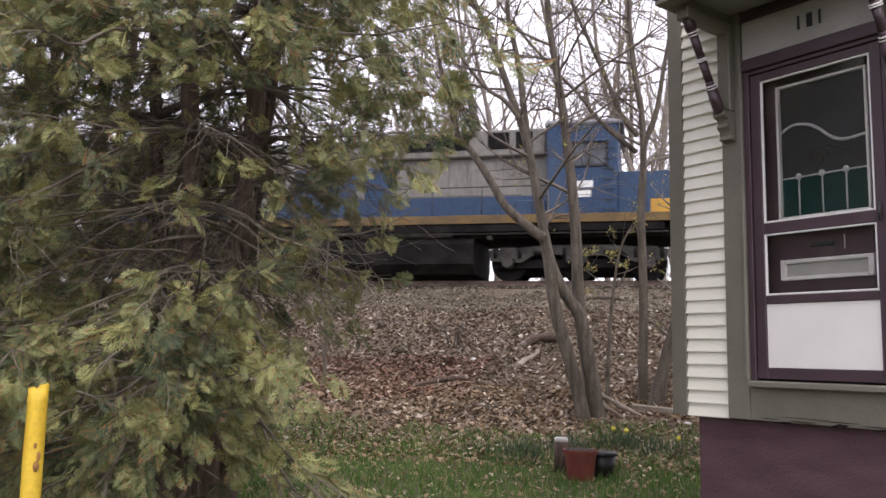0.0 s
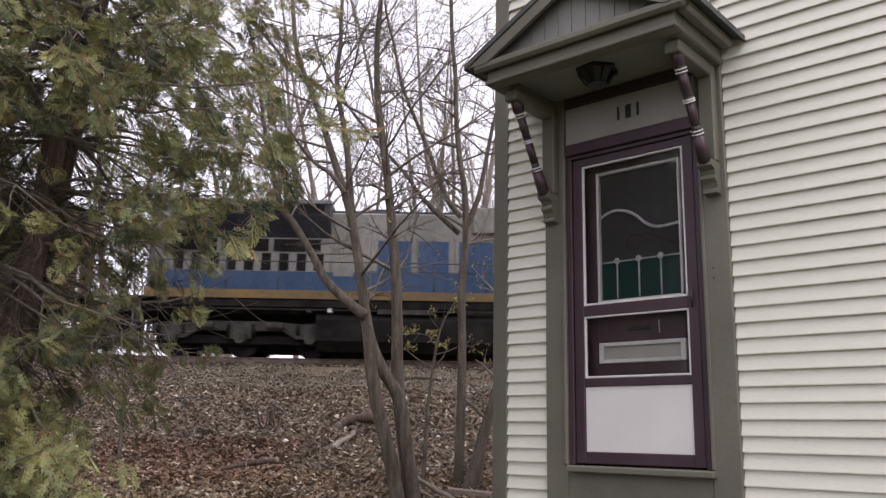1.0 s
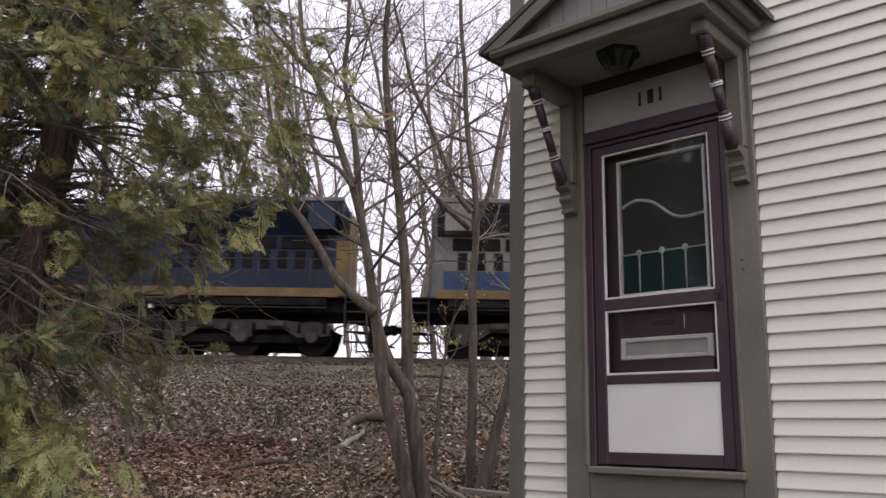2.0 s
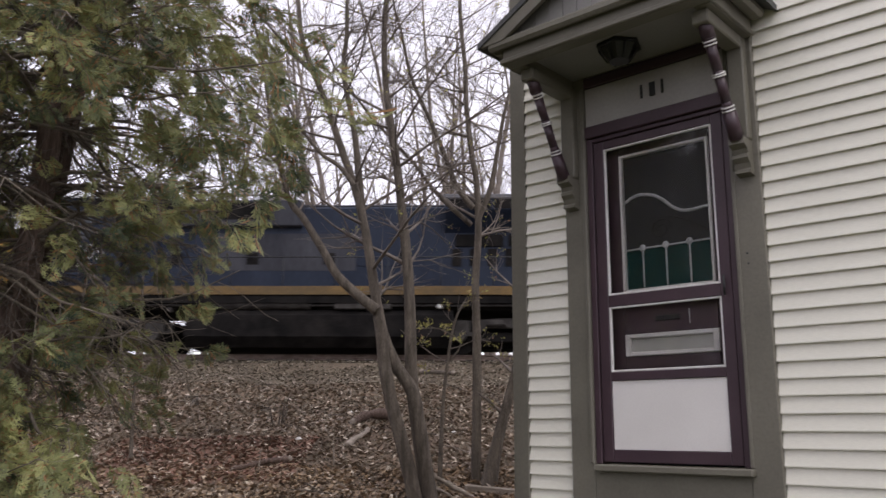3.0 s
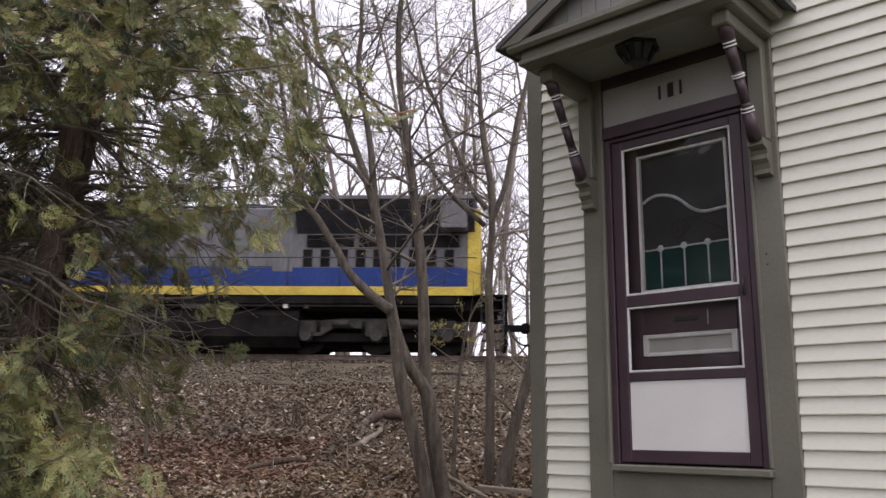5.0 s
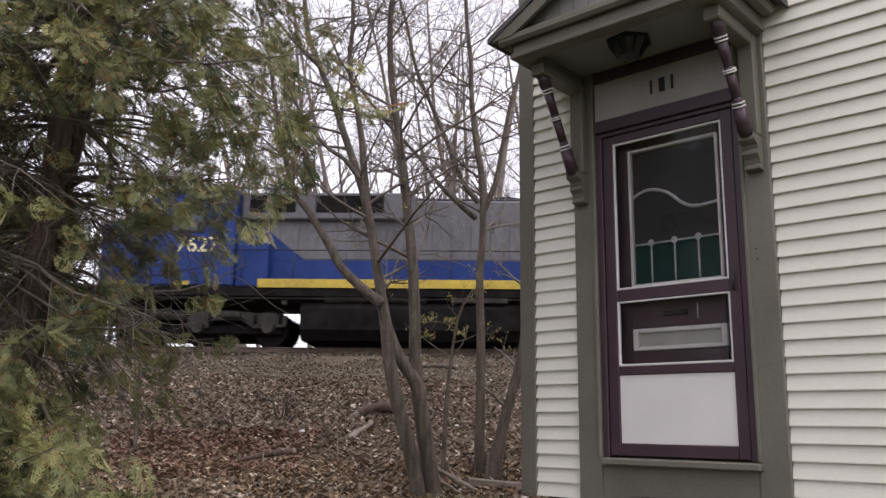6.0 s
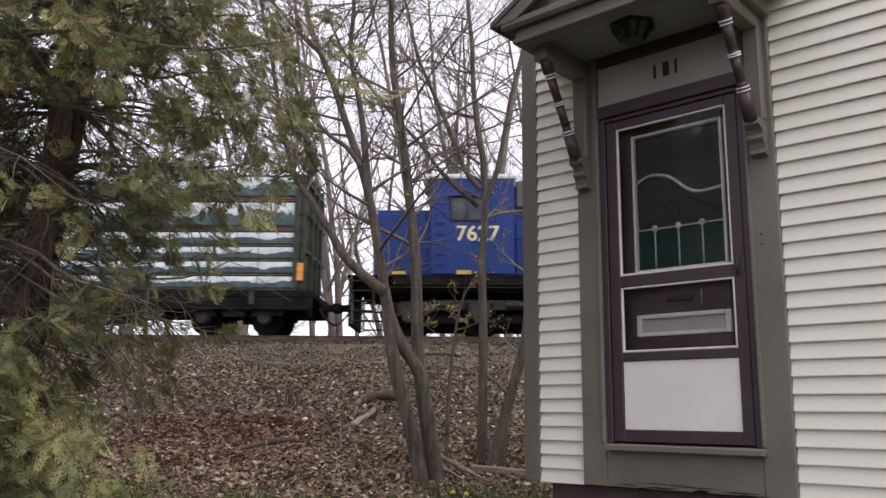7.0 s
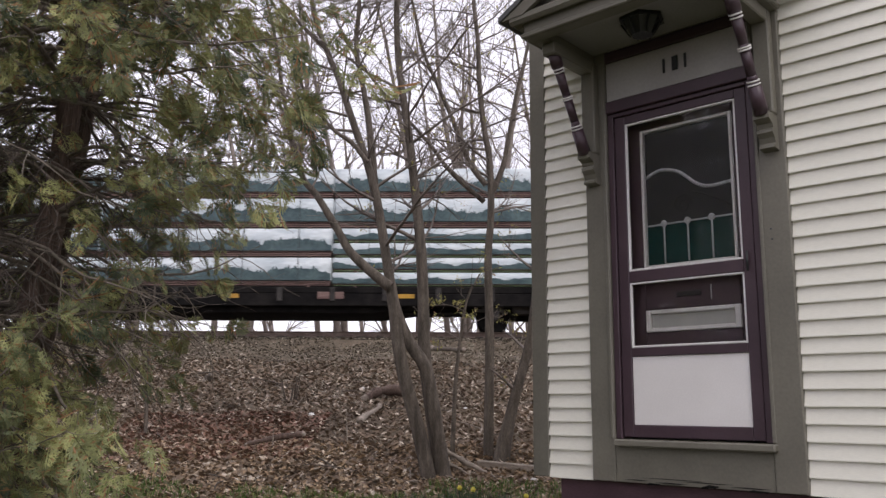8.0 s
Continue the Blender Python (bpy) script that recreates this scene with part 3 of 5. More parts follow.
    bmesh.ops.create_cone(bm, cap_ends=True, segments=6, radius1=0.15, radius2=0.145, depth=0.02, matrix=Matrix.Translation((0, 0, -0.01)))
    part("base_plate", bm, M["black"], lamp)
    bm = bmesh.new()
    bmesh.ops.create_cone(bm, cap_ends=True, segments=6, radius1=0.07, radius2=0.125, depth=0.09, matrix=Matrix.Translation((0, 0, -0.066)))
    part("shade", bm, M["smoked"], lamp, "dusty smoked glass shade")
    for i in range(6):
        a = math.radians(60 * i)
        bar("rib", M["black"], lamp, (0.13 * math.cos(a), 0.13 * math.sin(a), -0.02), (0.073 * math.cos(a), 0.073 * math.sin(a), -0.112), 0.006, sides=5)


build_house()

# ---- the train. Every vehicle lies along x, stands on the rail top and is drawn along by motions()
# (seconds, metres that the train has run since 1.5 s)
EASE = {0.0: -0.15, 4.0: -0.18, 4.5: 0.08, 5.0: 0.36, 5.5: 0.3, 6.0: 0.15}
RUN = [(0.5 * i, 8.15 * (0.5 * i - 1.5) + EASE.get(0.5 * i, 0.0)) for i in range(17)]
LENGTH, GAP = 20.3, 1.12
TRAIN, WHEELS = [], []


def wheelset(parent, x, r):
    """An axle with its two flanged wheels."""
    bm = bmesh.new()
    for s in (-1, 1):
        rod(bm, (0, s * 0.68, 0), (0, s * 0.82, 0), r, r, 20)
        rod(bm, (0, s * 0.66, 0), (0, s * 0.68, 0), r + 0.03, r + 0.03, 20)
        for k in range(5):
            c = math.radians(72 * k)
            rod(bm, (0.6 * r * math.cos(c), s * 0.815, 0.6 * r * math.sin(c)), (0.6 * r * math.cos(c), s * 0.83, 0.6 * r * math.sin(c)), 0.06, 0.06, 6)
    rod(bm, (0, -0.8, 0), (0, 0.8, 0), 0.09, 0.09, 8)
    ob = part("wheelset", bm, M["grime_shade"], parent)
    ob.location = (x, 0, r)
    WHEELS.append((ob, x, r))
    return ob


def truck(parent, x, axles, pitch, r):
    """A truck: two side frames with axle boxes, springs and brake gear; its wheels hang on the vehicle."""
    tk = new("truck")
    tk.parent = parent
    span = pitch * (axles - 1) / 2
    for s in (-1, 1):
        bm = bmesh.new()
        prism(bm, [(x - span - 0.55, 0.86), (x - span - 0.5, 0.55), (x - span + 0.4, 0.5), (x - 0.5 * span - 0.2, 0.74), (x - 0.35, 0.72), (x - 0.3, 0.5), (x + 0.3, 0.5), (x + 0.35, 0.72), (x + 0.5 * span + 0.2, 0.74),
                   (x + span - 0.4, 0.5), (x + span + 0.5, 0.55), (x + span + 0.55, 0.86), (x + 0.5 * span, 1.0), (x - 0.5 * span, 1.0)], s * 1.02, s * 1.16)
        part("side_frame", bm, M["gear"], tk, "dusty cast truck frame")
        for i in range(axles):
            ax = x + (i - (axles - 1) / 2) * pitch
            bm = bmesh.new()
            rod(bm, (ax, s * 1.0, r), (ax, s * 1.26, r), 0.2, 0.17, 12)
            box(bm, ax - 0.24, ax + 0.24, min(s * 1.1, s * 1.2), max(s * 1.1, s * 1.2), r + 0.05, r + 0.42, bevel=0.02)
            part("axle_box", bm, M["gear"], tk)
            for dx in (-0.36, 0.36):
                bar("spring", M["grime_shade"], tk, (ax + dx, s * 1.1, 0.62), (ax + dx, s * 1.1, 0.92), 0.085, 0.085, 8)
        for dx in (-0.5 * pitch, 0.5 * pitch):
            bm = bmesh.new()
            rod(bm, (x + dx - 0.25, s * 1.2, 0.86), (x + dx + 0.22, s * 1.2, 0.86), 0.1, 0.1, 10)
            rod(bm, (x + dx + 0.22, s * 1.2, 0.86), (x + dx + 0.42, s * 1.2, 0.72), 0.025, 0.025, 6)
            part("brake_cylinder", bm, M["gear"], tk)
    for i in range(axles - 1 if axles > 2 else 0):
        ax = x + (i - (axles - 1) / 2 + 0.5) * pitch
        block("traction_motor", M["grime_shade"], tk, (ax - 0.62, ax + 0.62, -0.6, 0.6, 0.2, 1.0), 0.06)
    for s in ((-1, 1) if axles > 2 else ()):
        block("brake_rigging", M["grime_shade"], tk, (x - span - 0.4, x + span + 0.4, *sorted((s * 0.85, s * 1.0)), 0.34, 0.62), 0.03)
    for i in range(axles):
        wheelset(parent, x + (i - (axles - 1) / 2) * pitch, r)


def coupler(parent, x, s):
    bm = bmesh.new()
    box(bm, min(x, x + s * 0.6), max(x, x + s * 0.6), -0.09, 0.09, 0.78, 0.98, bevel=0.02)
    box(bm, min(x + s * 0.42, x + s * 0.62), max(x + s * 0.42, x + s * 0.62), -0.2, 0.2, 0.74, 1.02, bevel=0.04)
    part("coupler", bm, M["grime_shade"], parent)
    bm = bmesh.new()
    pts = [(x + s * q, -0.35, 0.85 - 1.7 * q * (1.1 - q)) for q in (0, 0.15, 0.3, 0.45, 0.6)]
    for a, b in zip(pts, pts[1:]):
        rod(bm, a, b, 0.03, 0.03, 6)
    part("brake_hose", bm, M["black"], parent)


def digits(parent, text, x, y, z, size, mat, name="road_number", flip=1):
    """Painted characters on a vehicle's side, as flat raised shapes."""
    cu = bpy.data.curves.new(name, "FONT")
    cu.body, cu.size, cu.align_x, cu.extrude = text, size, "CENTER", 0.004
    cu.offset = 0.012 * size
    ob = new(name, cu)
    me = bpy.data.meshes.new_from_object(ob)
    bpy.data.objects.remove(ob)
    me.materials.append(mat)
    ob = new(name, me)
    ob.parent = parent
    ob.matrix_local = pose(x, y, z, 90, 0, 0 if flip > 0 else 180)
    return ob


def locomotive(label, body, band, cab_mat, nose_mat, rear_mat, number, number_mat, wide, d, vents, sill_mat, cab_roof, sill_from=0.95, corner_top=4.30):
    """A six-axle road diesel. d = 1: the cab leads; d = -1: the long hood leads. x = 0 is the leading end sill."""
    loco = thing("locomotive", label, "locomotive", group="locomotives of the train")
    X = (lambda u: -u) if d > 0 else (lambda u: u - LENGTH)

    def blk(name, mat, u0, u1, y0, y1, z0, z1, bevel=0.02, lab="", parent=loco):
        a, b = sorted((X(u0), X(u1)))
        return block(name, mat, parent, (a, b, y0, y1, z0, z1), bevel, lab)

    # frame, sill and pilots
    blk("underframe", M["grime_shade"], 0.25, LENGTH - 0.25, -1.25, 1.25, 1.22, 1.60, 0.02)
    blk("deck", M["grime_shade"], 0.0, LENGTH, -1.50, 1.50, 1.60, 1.66, 0.01)
    for s in (-1, 1):
        lo, hi = sorted((s * 1.505, s * 1.54))
        blk("side_sill", sill_mat, sill_from, LENGTH - 0.95, lo, hi, 1.62, 1.87, 0.006, "yellow sill stripe")
        # near-black strip: the shadow below the sill, put in as a solid
        blk("sill_shadow_gap", M["grime_shade"], 1.3, LENGTH - 1.3, *sorted((s * 1.40, s * 1.50)), 1.38, 1.60, 0.01)
    for u, sgn in ((0.0, 1), (LENGTH, -1)):
        blk("pilot", M["grime_shade"], u, u + sgn * 0.12, -1.12, 1.12, 0.25, 1.6, 0.02)
        coupler(loco, X(u), 1 if X(u) > -1 else -1)
        for s in (-1, 1):
            st = new("steps")
            st.parent = loco
            for i in range(5):
                blk("tread", M["gear"], u + sgn * 0.16, u + sgn * 0.72, *sorted((s * 1.22, s * 1.52)), 0.36 + 0.28 * i, 0.385 + 0.28 * i, 0.005, "", st)
            for uu in (0.13, 0.74):
                blk("stringer", M["black"], u + sgn * uu, u + sgn * (uu + 0.03), *sorted((s * 1.18, s * 1.53)), 0.30, 1.66, 0.005, "", st)
            for uu in (0.14, 0.76):
                bar("grab_rail", M["chalk"] if uu < 0.2 else M["black"], st, (X(u + sgn * uu), s * 1.51, 0.8), (X(u + sgn * uu), s * 1.51, 2.6), 0.018, sides=6)
        bar("end_rail", M["black"], loco, (X(u + sgn * 0.1), -1.4, 2.6), (X(u + sgn * 0.1), 1.4, 2.6), 0.018, sides=6)
    # long hood
    hw, cab_end = 0.92, 4.6 if wide else 4.75
    u0, u1 = 4.55, LENGTH - 0.82
    for s in (-1, 1):
        blk("hood_band", band, u0, u1, *sorted((s * (hw + 0.004), s * (hw + 0.02))), 1.665, 2.53, 0.004, "lower colour band of the hood")
    blk("hood", body, u0, u1, -hw, hw, 1.662, 4.36, 0.06, "long hood with doors and louvres")
    blk("hood_roof", M["smoke"], u0 + 0.2, u1 - 0.05, -hw + 0.1, hw - 0.1, 4.361, 4.44, 0.03)
    # radiator cab at the rear, wider at the top
    bm = bmesh.new()
    ra, rb = sorted((X(LENGTH - 6.2), X(LENGTH - 0.95)))
    prism(bm, [(-hw - 0.005, 3.55), (-1.48, 4.12), (-1.48, 4.42), (-1.3, 4.58), (1.3, 4.58), (1.48, 4.42), (1.48, 4.12), (hw + 0.005, 3.55)], ra, rb, "x")
    part("radiator_housing", bm, rear_mat[1], loco, "flared radiator housing")
    ra, rb = LENGTH - 6.25, LENGTH - 0.90
    for s in (-1, 1):
        blk("radiator_roof_edge", M["grey"], ra, rb, *sorted((s * 1.30, s * 1.52)), 4.44, 4.57, 0.02, "dusty grey roof edge")
        for i in range(4):
            blk("radiator_core", M["grime_shade"], LENGTH - 6.05 + 1.28 * i, LENGTH - 4.87 + 1.28 * i, *sorted((s * 1.482, s * 1.492)), 4.14, 4.42, 0.003, "dark radiator opening")
        blk("hood_end_panel", body, LENGTH - 1.95, LENGTH - 1.17, *sorted((s * 0.926, s * 1.496)), 3.60, 4.43, 0.02)
        for i in range(3):
            blk("radiator_screen", M["grime_shade"], LENGTH - 5.9 + 1.55 * i, LENGTH - 4.5 + 1.55 * i, *sorted((s * 0.94, s * 0.965)), 3.14, 3.50, 0.004, "dark intake screen")
        for i in range(9):
            blk("vent", M["grime_shade"], LENGTH - 6.0 + 0.52 * i, LENGTH - 5.72 + 0.52 * i, *sorted((s * 0.925, s * 0.95)), 2.56, 3.07, 0.004, "dark hood vent")
        blk("hood_end_side", rear_mat[0], LENGTH - 1.16, LENGTH - 0.80, *sorted((s * 0.926, s * 0.962)), 1.67, corner_top, 0.01, "coloured hood corner")
        # hood doors
        n = 15
        for i in range(n):
            ua = 5.4 + i * 0.56
            blk("hood_door", body, ua, ua + 0.525, *sorted((s * 0.922, s * 0.942)), 2.56, 3.62, 0.008)
            if vents and i % 4 == 1:
                blk("louvre", M["grime_shade"], ua + 0.08, ua + 0.44, *sorted((s * 0.943, s * 0.95)), 2.6, 2.95, 0.003)
        for ua, ub in ((5.05, 5.55), (5.75, 6.40), (7.0, 9.0)):
            blk("grille", M["grime_shade"], ua, ub, *sorted((s * 1.122, s * 1.14)), 3.93, 4.44, 0.005, "dark air intake grille")
        blk("rear_panel", body, LENGTH - 6.9, LENGTH - 6.3, *sorted((s * 0.922, s * 0.945)), 2.4, 4.1, 0.01)
        # walkway handrail
        for i in range(10):
            ua = 5.0 + i * 1.5
            bar("stanchion", M["black"], loco, (X(ua), s * 1.47, 1.66), (X(ua), s * 1.47, 2.72), 0.017, sides=5)
        bar("handrail", M["black"], loco, (X(4.6), s * 1.47, 2.72), (X(LENGTH - 0.9), s * 1.47, 2.72), 0.018, sides=5)
    blk("hood_end", rear_mat[0], LENGTH - 0.815, LENGTH - 0.76, -0.9, 0.9, 1.67, 4.3, 0.02)
    # roof gear
    blk("exhaust_stack", M["grime_shade"], 9.6, 10.5, -0.3, 0.3, 4.441, 4.60, 0.03)
    blk("equipment_housing", body if body is not M["navy"] else M["smoke"], cab_end + 0.06, 9.9, -1.12, 1.12, 3.72, 4.53, 0.04, "raised blower housing behind the cab")
    for ua in (12.6, 15.4):
        bm = bmesh.new()
        rod(bm, (X(ua), 0, 4.44), (X(ua), 0, 4.56), 0.6, 0.6, 16)
        part("fan_housing", bm, M["smoke"], loco)
    for i in range(3):
        bar("air_horn", M["gear"], loco, (X(11.2), -0.2 + 0.15 * i, 4.52), (X(11.75), -0.2 + 0.15 * i, 4.56), 0.03, 0.07)
    # cab and nose
    if wide:
        na, ca, cb, nz, nw = 1.05, 2.55, 4.6, 3.05, 1.48
    else:
        na, ca, cb, nz, nw = 0.70, 2.35, 4.75, 3.65, 1.05
    bm = bmesh.new()
    prof = [(na, 1.662), (na, nz - 0.3), (na + 0.1, nz), (ca - 0.005, nz), (ca - 0.005, 1.662)]
    prism(bm, [(X(u), z) for u, z in prof], -nw, nw)
    part("nose", bm, cab_mat, loco)
    for s in (-1, 1):
        blk("nose_side_panel", nose_mat, na - 0.005, na + 0.62, *sorted((s * (nw + 0.002), s * (nw + 0.02))), 1.67, nz - (0.8 if wide else 0.12), 0.01)
        blk("nose_seam", M["smoke"], na + 0.72, na + 0.745, *sorted((s * (nw + 0.002), s * (nw + 0.014))), 1.7, nz - 0.1, 0.003)
    blk("nose_front", nose_mat, na - 0.03, na - 0.002, -nw + 0.05, nw - 0.05, 1.7, nz - 0.52, 0.01)
    cab = blk("cab", cab_mat, ca, cb, -1.5, 1.5, 1.662, 4.52, 0.05, "cab with side windows")
    bm = bmesh.new()
    a, b = sorted((X(ca - 0.16), X(cb + 0.04)))
    prism(bm, [(-1.53, 4.48), (-1.53, 4.54), (-1.1, 4.74), (1.1, 4.74), (1.53, 4.54), (1.53, 4.48)], a, b, "x")
    part("cab_roof", bm, cab_roof, loco, "pale cab roof")
    for s in (-1, 1):
        wa, wb = (ca + 0.30, cb - 0.75) if wide else (ca + 0.55, cb - 0.85)
        blk("window_frame", M["black"], wa, wb, *sorted((s * 1.501, s * 1.515)), 3.22, 3.95, 0.02, "", cab)
        mid = (wa + wb) / 2
        for ua, ub in ((wa + 0.06, mid - 0.03), (mid + 0.03, wb - 0.06)):
            blk("window_pane", M["cab_glass"], ua, ub, *sorted((s * 1.5155, s * 1.522)), 3.28, 3.89, 0.004, "", cab)
        bm = bmesh.new()
        prism(bm, [(s * 1.502, 4.0), (s * 1.62, 3.94), (s * 1.62, 3.97), (s * 1.502, 4.04)], *sorted((X(wa - 0.05), X(wb + 0.05))), "x")
        part("window_hood", bm, cab_mat, cab)
        for k in range(7):
            bar("grab_iron", M["gear"], cab, (X(ca + 0.12), s * 1.54, 1.95 + 0.3 * k), (X(ca + 0.42), s * 1.54, 1.95 + 0.3 * k), 0.012, sides=5)
        if number:
            digits(cab, number, X((ca + cb) / 2 + 0.14), s * 1.515, 2.66, 0.62, number_mat, flip=-s)
            if number == "7605":
                blk("reporting_mark", number_mat, (ca + cb) / 2 - 0.2, (ca + cb) / 2 + 0.4, *sorted((s * 1.502, s * 1.508)), 2.44, 2.53, 0.002, "small unreadable lettering bar", cab)
        else:
            for j, w in ((0, 0.62), (1, 0.5)):
                blk("number_bar", M["chalk"], (ca + cb) / 2 - w / 2, (ca + cb) / 2 + w / 2, *sorted((s * 1.502, s * 1.508)), 2.62 - 0.28 * j, 2.82 - 0.28 * j, 0.002, "white blurred numbering", cab)
    blk("locker", cab_mat, cb + 0.005, cb + 0.95, -1.30, 1.30, 1.662, 2.35 if wide else 3.30, 0.05)
    # dark tank and reservoirs between the trucks
    bm = bmesh.new()
    prism(bm, [(-1.30, 1.22), (-1.45, 1.05), (-1.45, 0.45), (-1.2, 0.16), (1.2, 0.16), (1.45, 0.45), (1.45, 1.05), (1.30, 1.22)], *sorted((X(6.75), X(14.35))), "x")
    part("fuel_tank", bm, M["grime_shade"], loco, "dark fuel tank")
    for s in (-1, 1):
        bar("air_reservoir", M["gear"], loco, (X(7.4), s * 1.3, 1.39), (X(10.3), s * 1.3, 1.39), 0.17, sides=12)
        blk("equipment_box", M["gear"], 11.0, 12.6, *sorted((s * 1.0, s * 1.48)), 1.22, 1.52, 0.02)
        for ua, zz in ((6.2, 1.15), (13.9, 1.26), (14.5, 1.25)):
            blk("pipe_bracket", M["chalk"] if zz == 1.26 else M["gear"], ua, ua + 0.14, *sorted((s * 1.2, s * 1.45)), zz, zz + 0.12, 0.01)
        bar("brake_pipe", M["gear"], loco, (X(1.2), s * 1.42, 1.33), (X(19.0), s * 1.42, 1.33), 0.03, sides=6)
    truck(loco, X(3.75), 3, 2.02, 0.52)
    truck(loco, X(LENGTH - 3.75), 3, 2.02, 0.52)
    return loco


lead_loco = locomotive("grey and blue road locomotive with a blue cab in front", M["beige"], M["slate"], M["slate"], M["yellow"], (M["grey"], M["smoke"]), "", M["chalk"], True, 1, False, M["dull_yellow"], M["grey"], 0.95, 2.75)
# large faded lettering on the hood, as plain shapes
for s in (-1, 1):
    for i, w in enumerate((1.0, 0.9, 1.0)):
        block("logo_shape", M["slate"], lead_loco, (-10.3 - 1.2 * i, -10.3 - 1.2 * i + w, *sorted((s * 0.943, s * 0.95)), 2.55, 3.50), 0.003, "faded blue lettering shape")
# the hood end's dull yellow has the cedar twigs' shade in its colour
mid_loco = locomotive("dark navy road locomotive running long hood first", M["navy"], M["navy"], M["navy"], M["amber"], (M["dull_yellow"], M["navy"]), "7605", M["chalk"], False, -1, True, M["dull_yellow"], M["roofgrey"], 0.95, 3.4)
for s in (-1, 1):
    block("hood_grey_panel", M["smoke"], mid_loco, (-LENGTH + 7.0, -LENGTH + 11.5, *sorted((s * 0.943, s * 0.948)), 2.42, 3.53), 0.003, "dusty grey hood doors")
last_loco = locomotive("bright blue and grey road locomotive, long hood first", M["grey"], M["blue"], M["blue"], M["blue"], (M["lemon"], M["smoke"]), "7627", M["cream_paint"], False, -1, False, M["lemon"], M["roofgrey"], 5.5)
for s in (-1, 1):
    bm = bmesh.new()
    prism(bm, [(-LENGTH + 4.76, 2.53), (-LENGTH + 6.7, 2.53), (-LENGTH + 5.2, 3.71), (-LENGTH + 4.76, 3.71)], s * 0.944, s * 0.95)
    part("slanted_band", bm, M["blue"], last_loco, "blue paint slanting down behind the cab")
for s in (-1, 1):
    for u in (1.25, 3.1):
        block("sill_mark", M["lemon"], last_loco, (-LENGTH + u, -LENGTH + u + 0.42, *sorted((s * 1.505, s * 1.545)), 1.68, 1.80), 0.004, "short yellow sill mark")
LEADS = [(lead_loco, -5.80 + LENGTH), (mid_loco, -6.65), (last_loco, -28.04)]
TRAIN += LEADS

# ---- the loaded lumber flat behind them
CAR_LEAD, CAR_LEN = -49.32, 22.0


def lumber_car(lead):
    car = thing("lumber_flatcar", "dark bulkhead flatcar loaded with wrapped lumber", "freight car", group="freight cars")
    block("deck", M["grime_shade"], car, (-CAR_LEN, 0, -1.45, 1.45, 1.02, 1.21), 0.02)
    for s in (-1, 1):
        block("side_sill", M["grime_shade"], car, (-CAR_LEN, 0, *sorted((s * 1.25, s * 1.448)), 0.66, 1.018), 0.02)
    block("centre_sill", M["grime_shade"], car, (-CAR_LEN + 0.3, -0.3, -0.4, 0.4, 0.6, 1.018), 0.02)
    for i in range(13):
        block("stake_pocket", M["gear"], car, (-1.8 - 1.5 * i, -1.65 - 1.5 * i, -1.50, -1.452, 0.80, 1.19), 0.01)
    for x in (-5.9, -10.9, -16.2):
        block("reflector_plate", M["yellow"], car, (x, x + 0.5, -1.465, -1.452, 0.88, 1.0), 0.002)
    block("data_plate", M["lumber"], car, (-8.15, -7.4, -1.47, -1.452, 0.86, 1.06), 0.003)
    bm = bmesh.new()
    prism(bm, [(-5.4, 0.655), (-CAR_LEN + 5.4, 0.655), (-CAR_LEN + 6.6, 0.5), (-6.6, 0.5)], -1.2, 1.2)
    part("belly_frame", bm, M["grime_shade"], car)
    for x, s in ((0.0, -1), (-CAR_LEN, 1)):
        bulk = new("bulkhead")
        bulk.parent = car
        e = x + s * 0.26
        block("bulkhead_sheet", M["car"], bulk, (*sorted((e, e + s * 0.14)), -1.40, 1.40, 1.215, 4.62), 0.01, "dark green end wall")
        for y in (-1.40, -0.7, 0.0, 0.7, 1.40):
            a, b = sorted((e + s * 0.145, e + s * 0.33)) if abs(y) > 1 else sorted((e - s * 0.1, e - s * 0.005))
            block("bulkhead_post", M["car"], bulk, (a, b, y - 0.06, y + 0.06, 1.215, 4.62), 0.01)
        block("warning_plate", M["orange"], bulk, (*sorted((e + s * 0.02, e + s * 0.2)), -1.49, -1.4605, 1.5, 2.0), 0.003, "orange reflective plate")
        for z in (2.3, 3.4, 4.3):
            block("bulkhead_rib", M["car"], bulk, (*sorted((e - s * 0.08, e - s * 0.004)), -1.33, 1.33, z, z + 0.1), 0.01)
        coupler(car, x, -s)
        rod_y = -1.48
        for i in range(6):
            bar("ladder_rung", M["gear"], car, (x + s * 0.05, rod_y, 1.32 + 0.42 * i), (x + s * 0.5, rod_y, 1.32 + 0.42 * i), 0.014, sides=5)
    for x in (-2.3, -CAR_LEN + 2.3):
        truck(car, x, 2, 1.78, 0.46)
    TRAIN.append((car, lead))
    return car


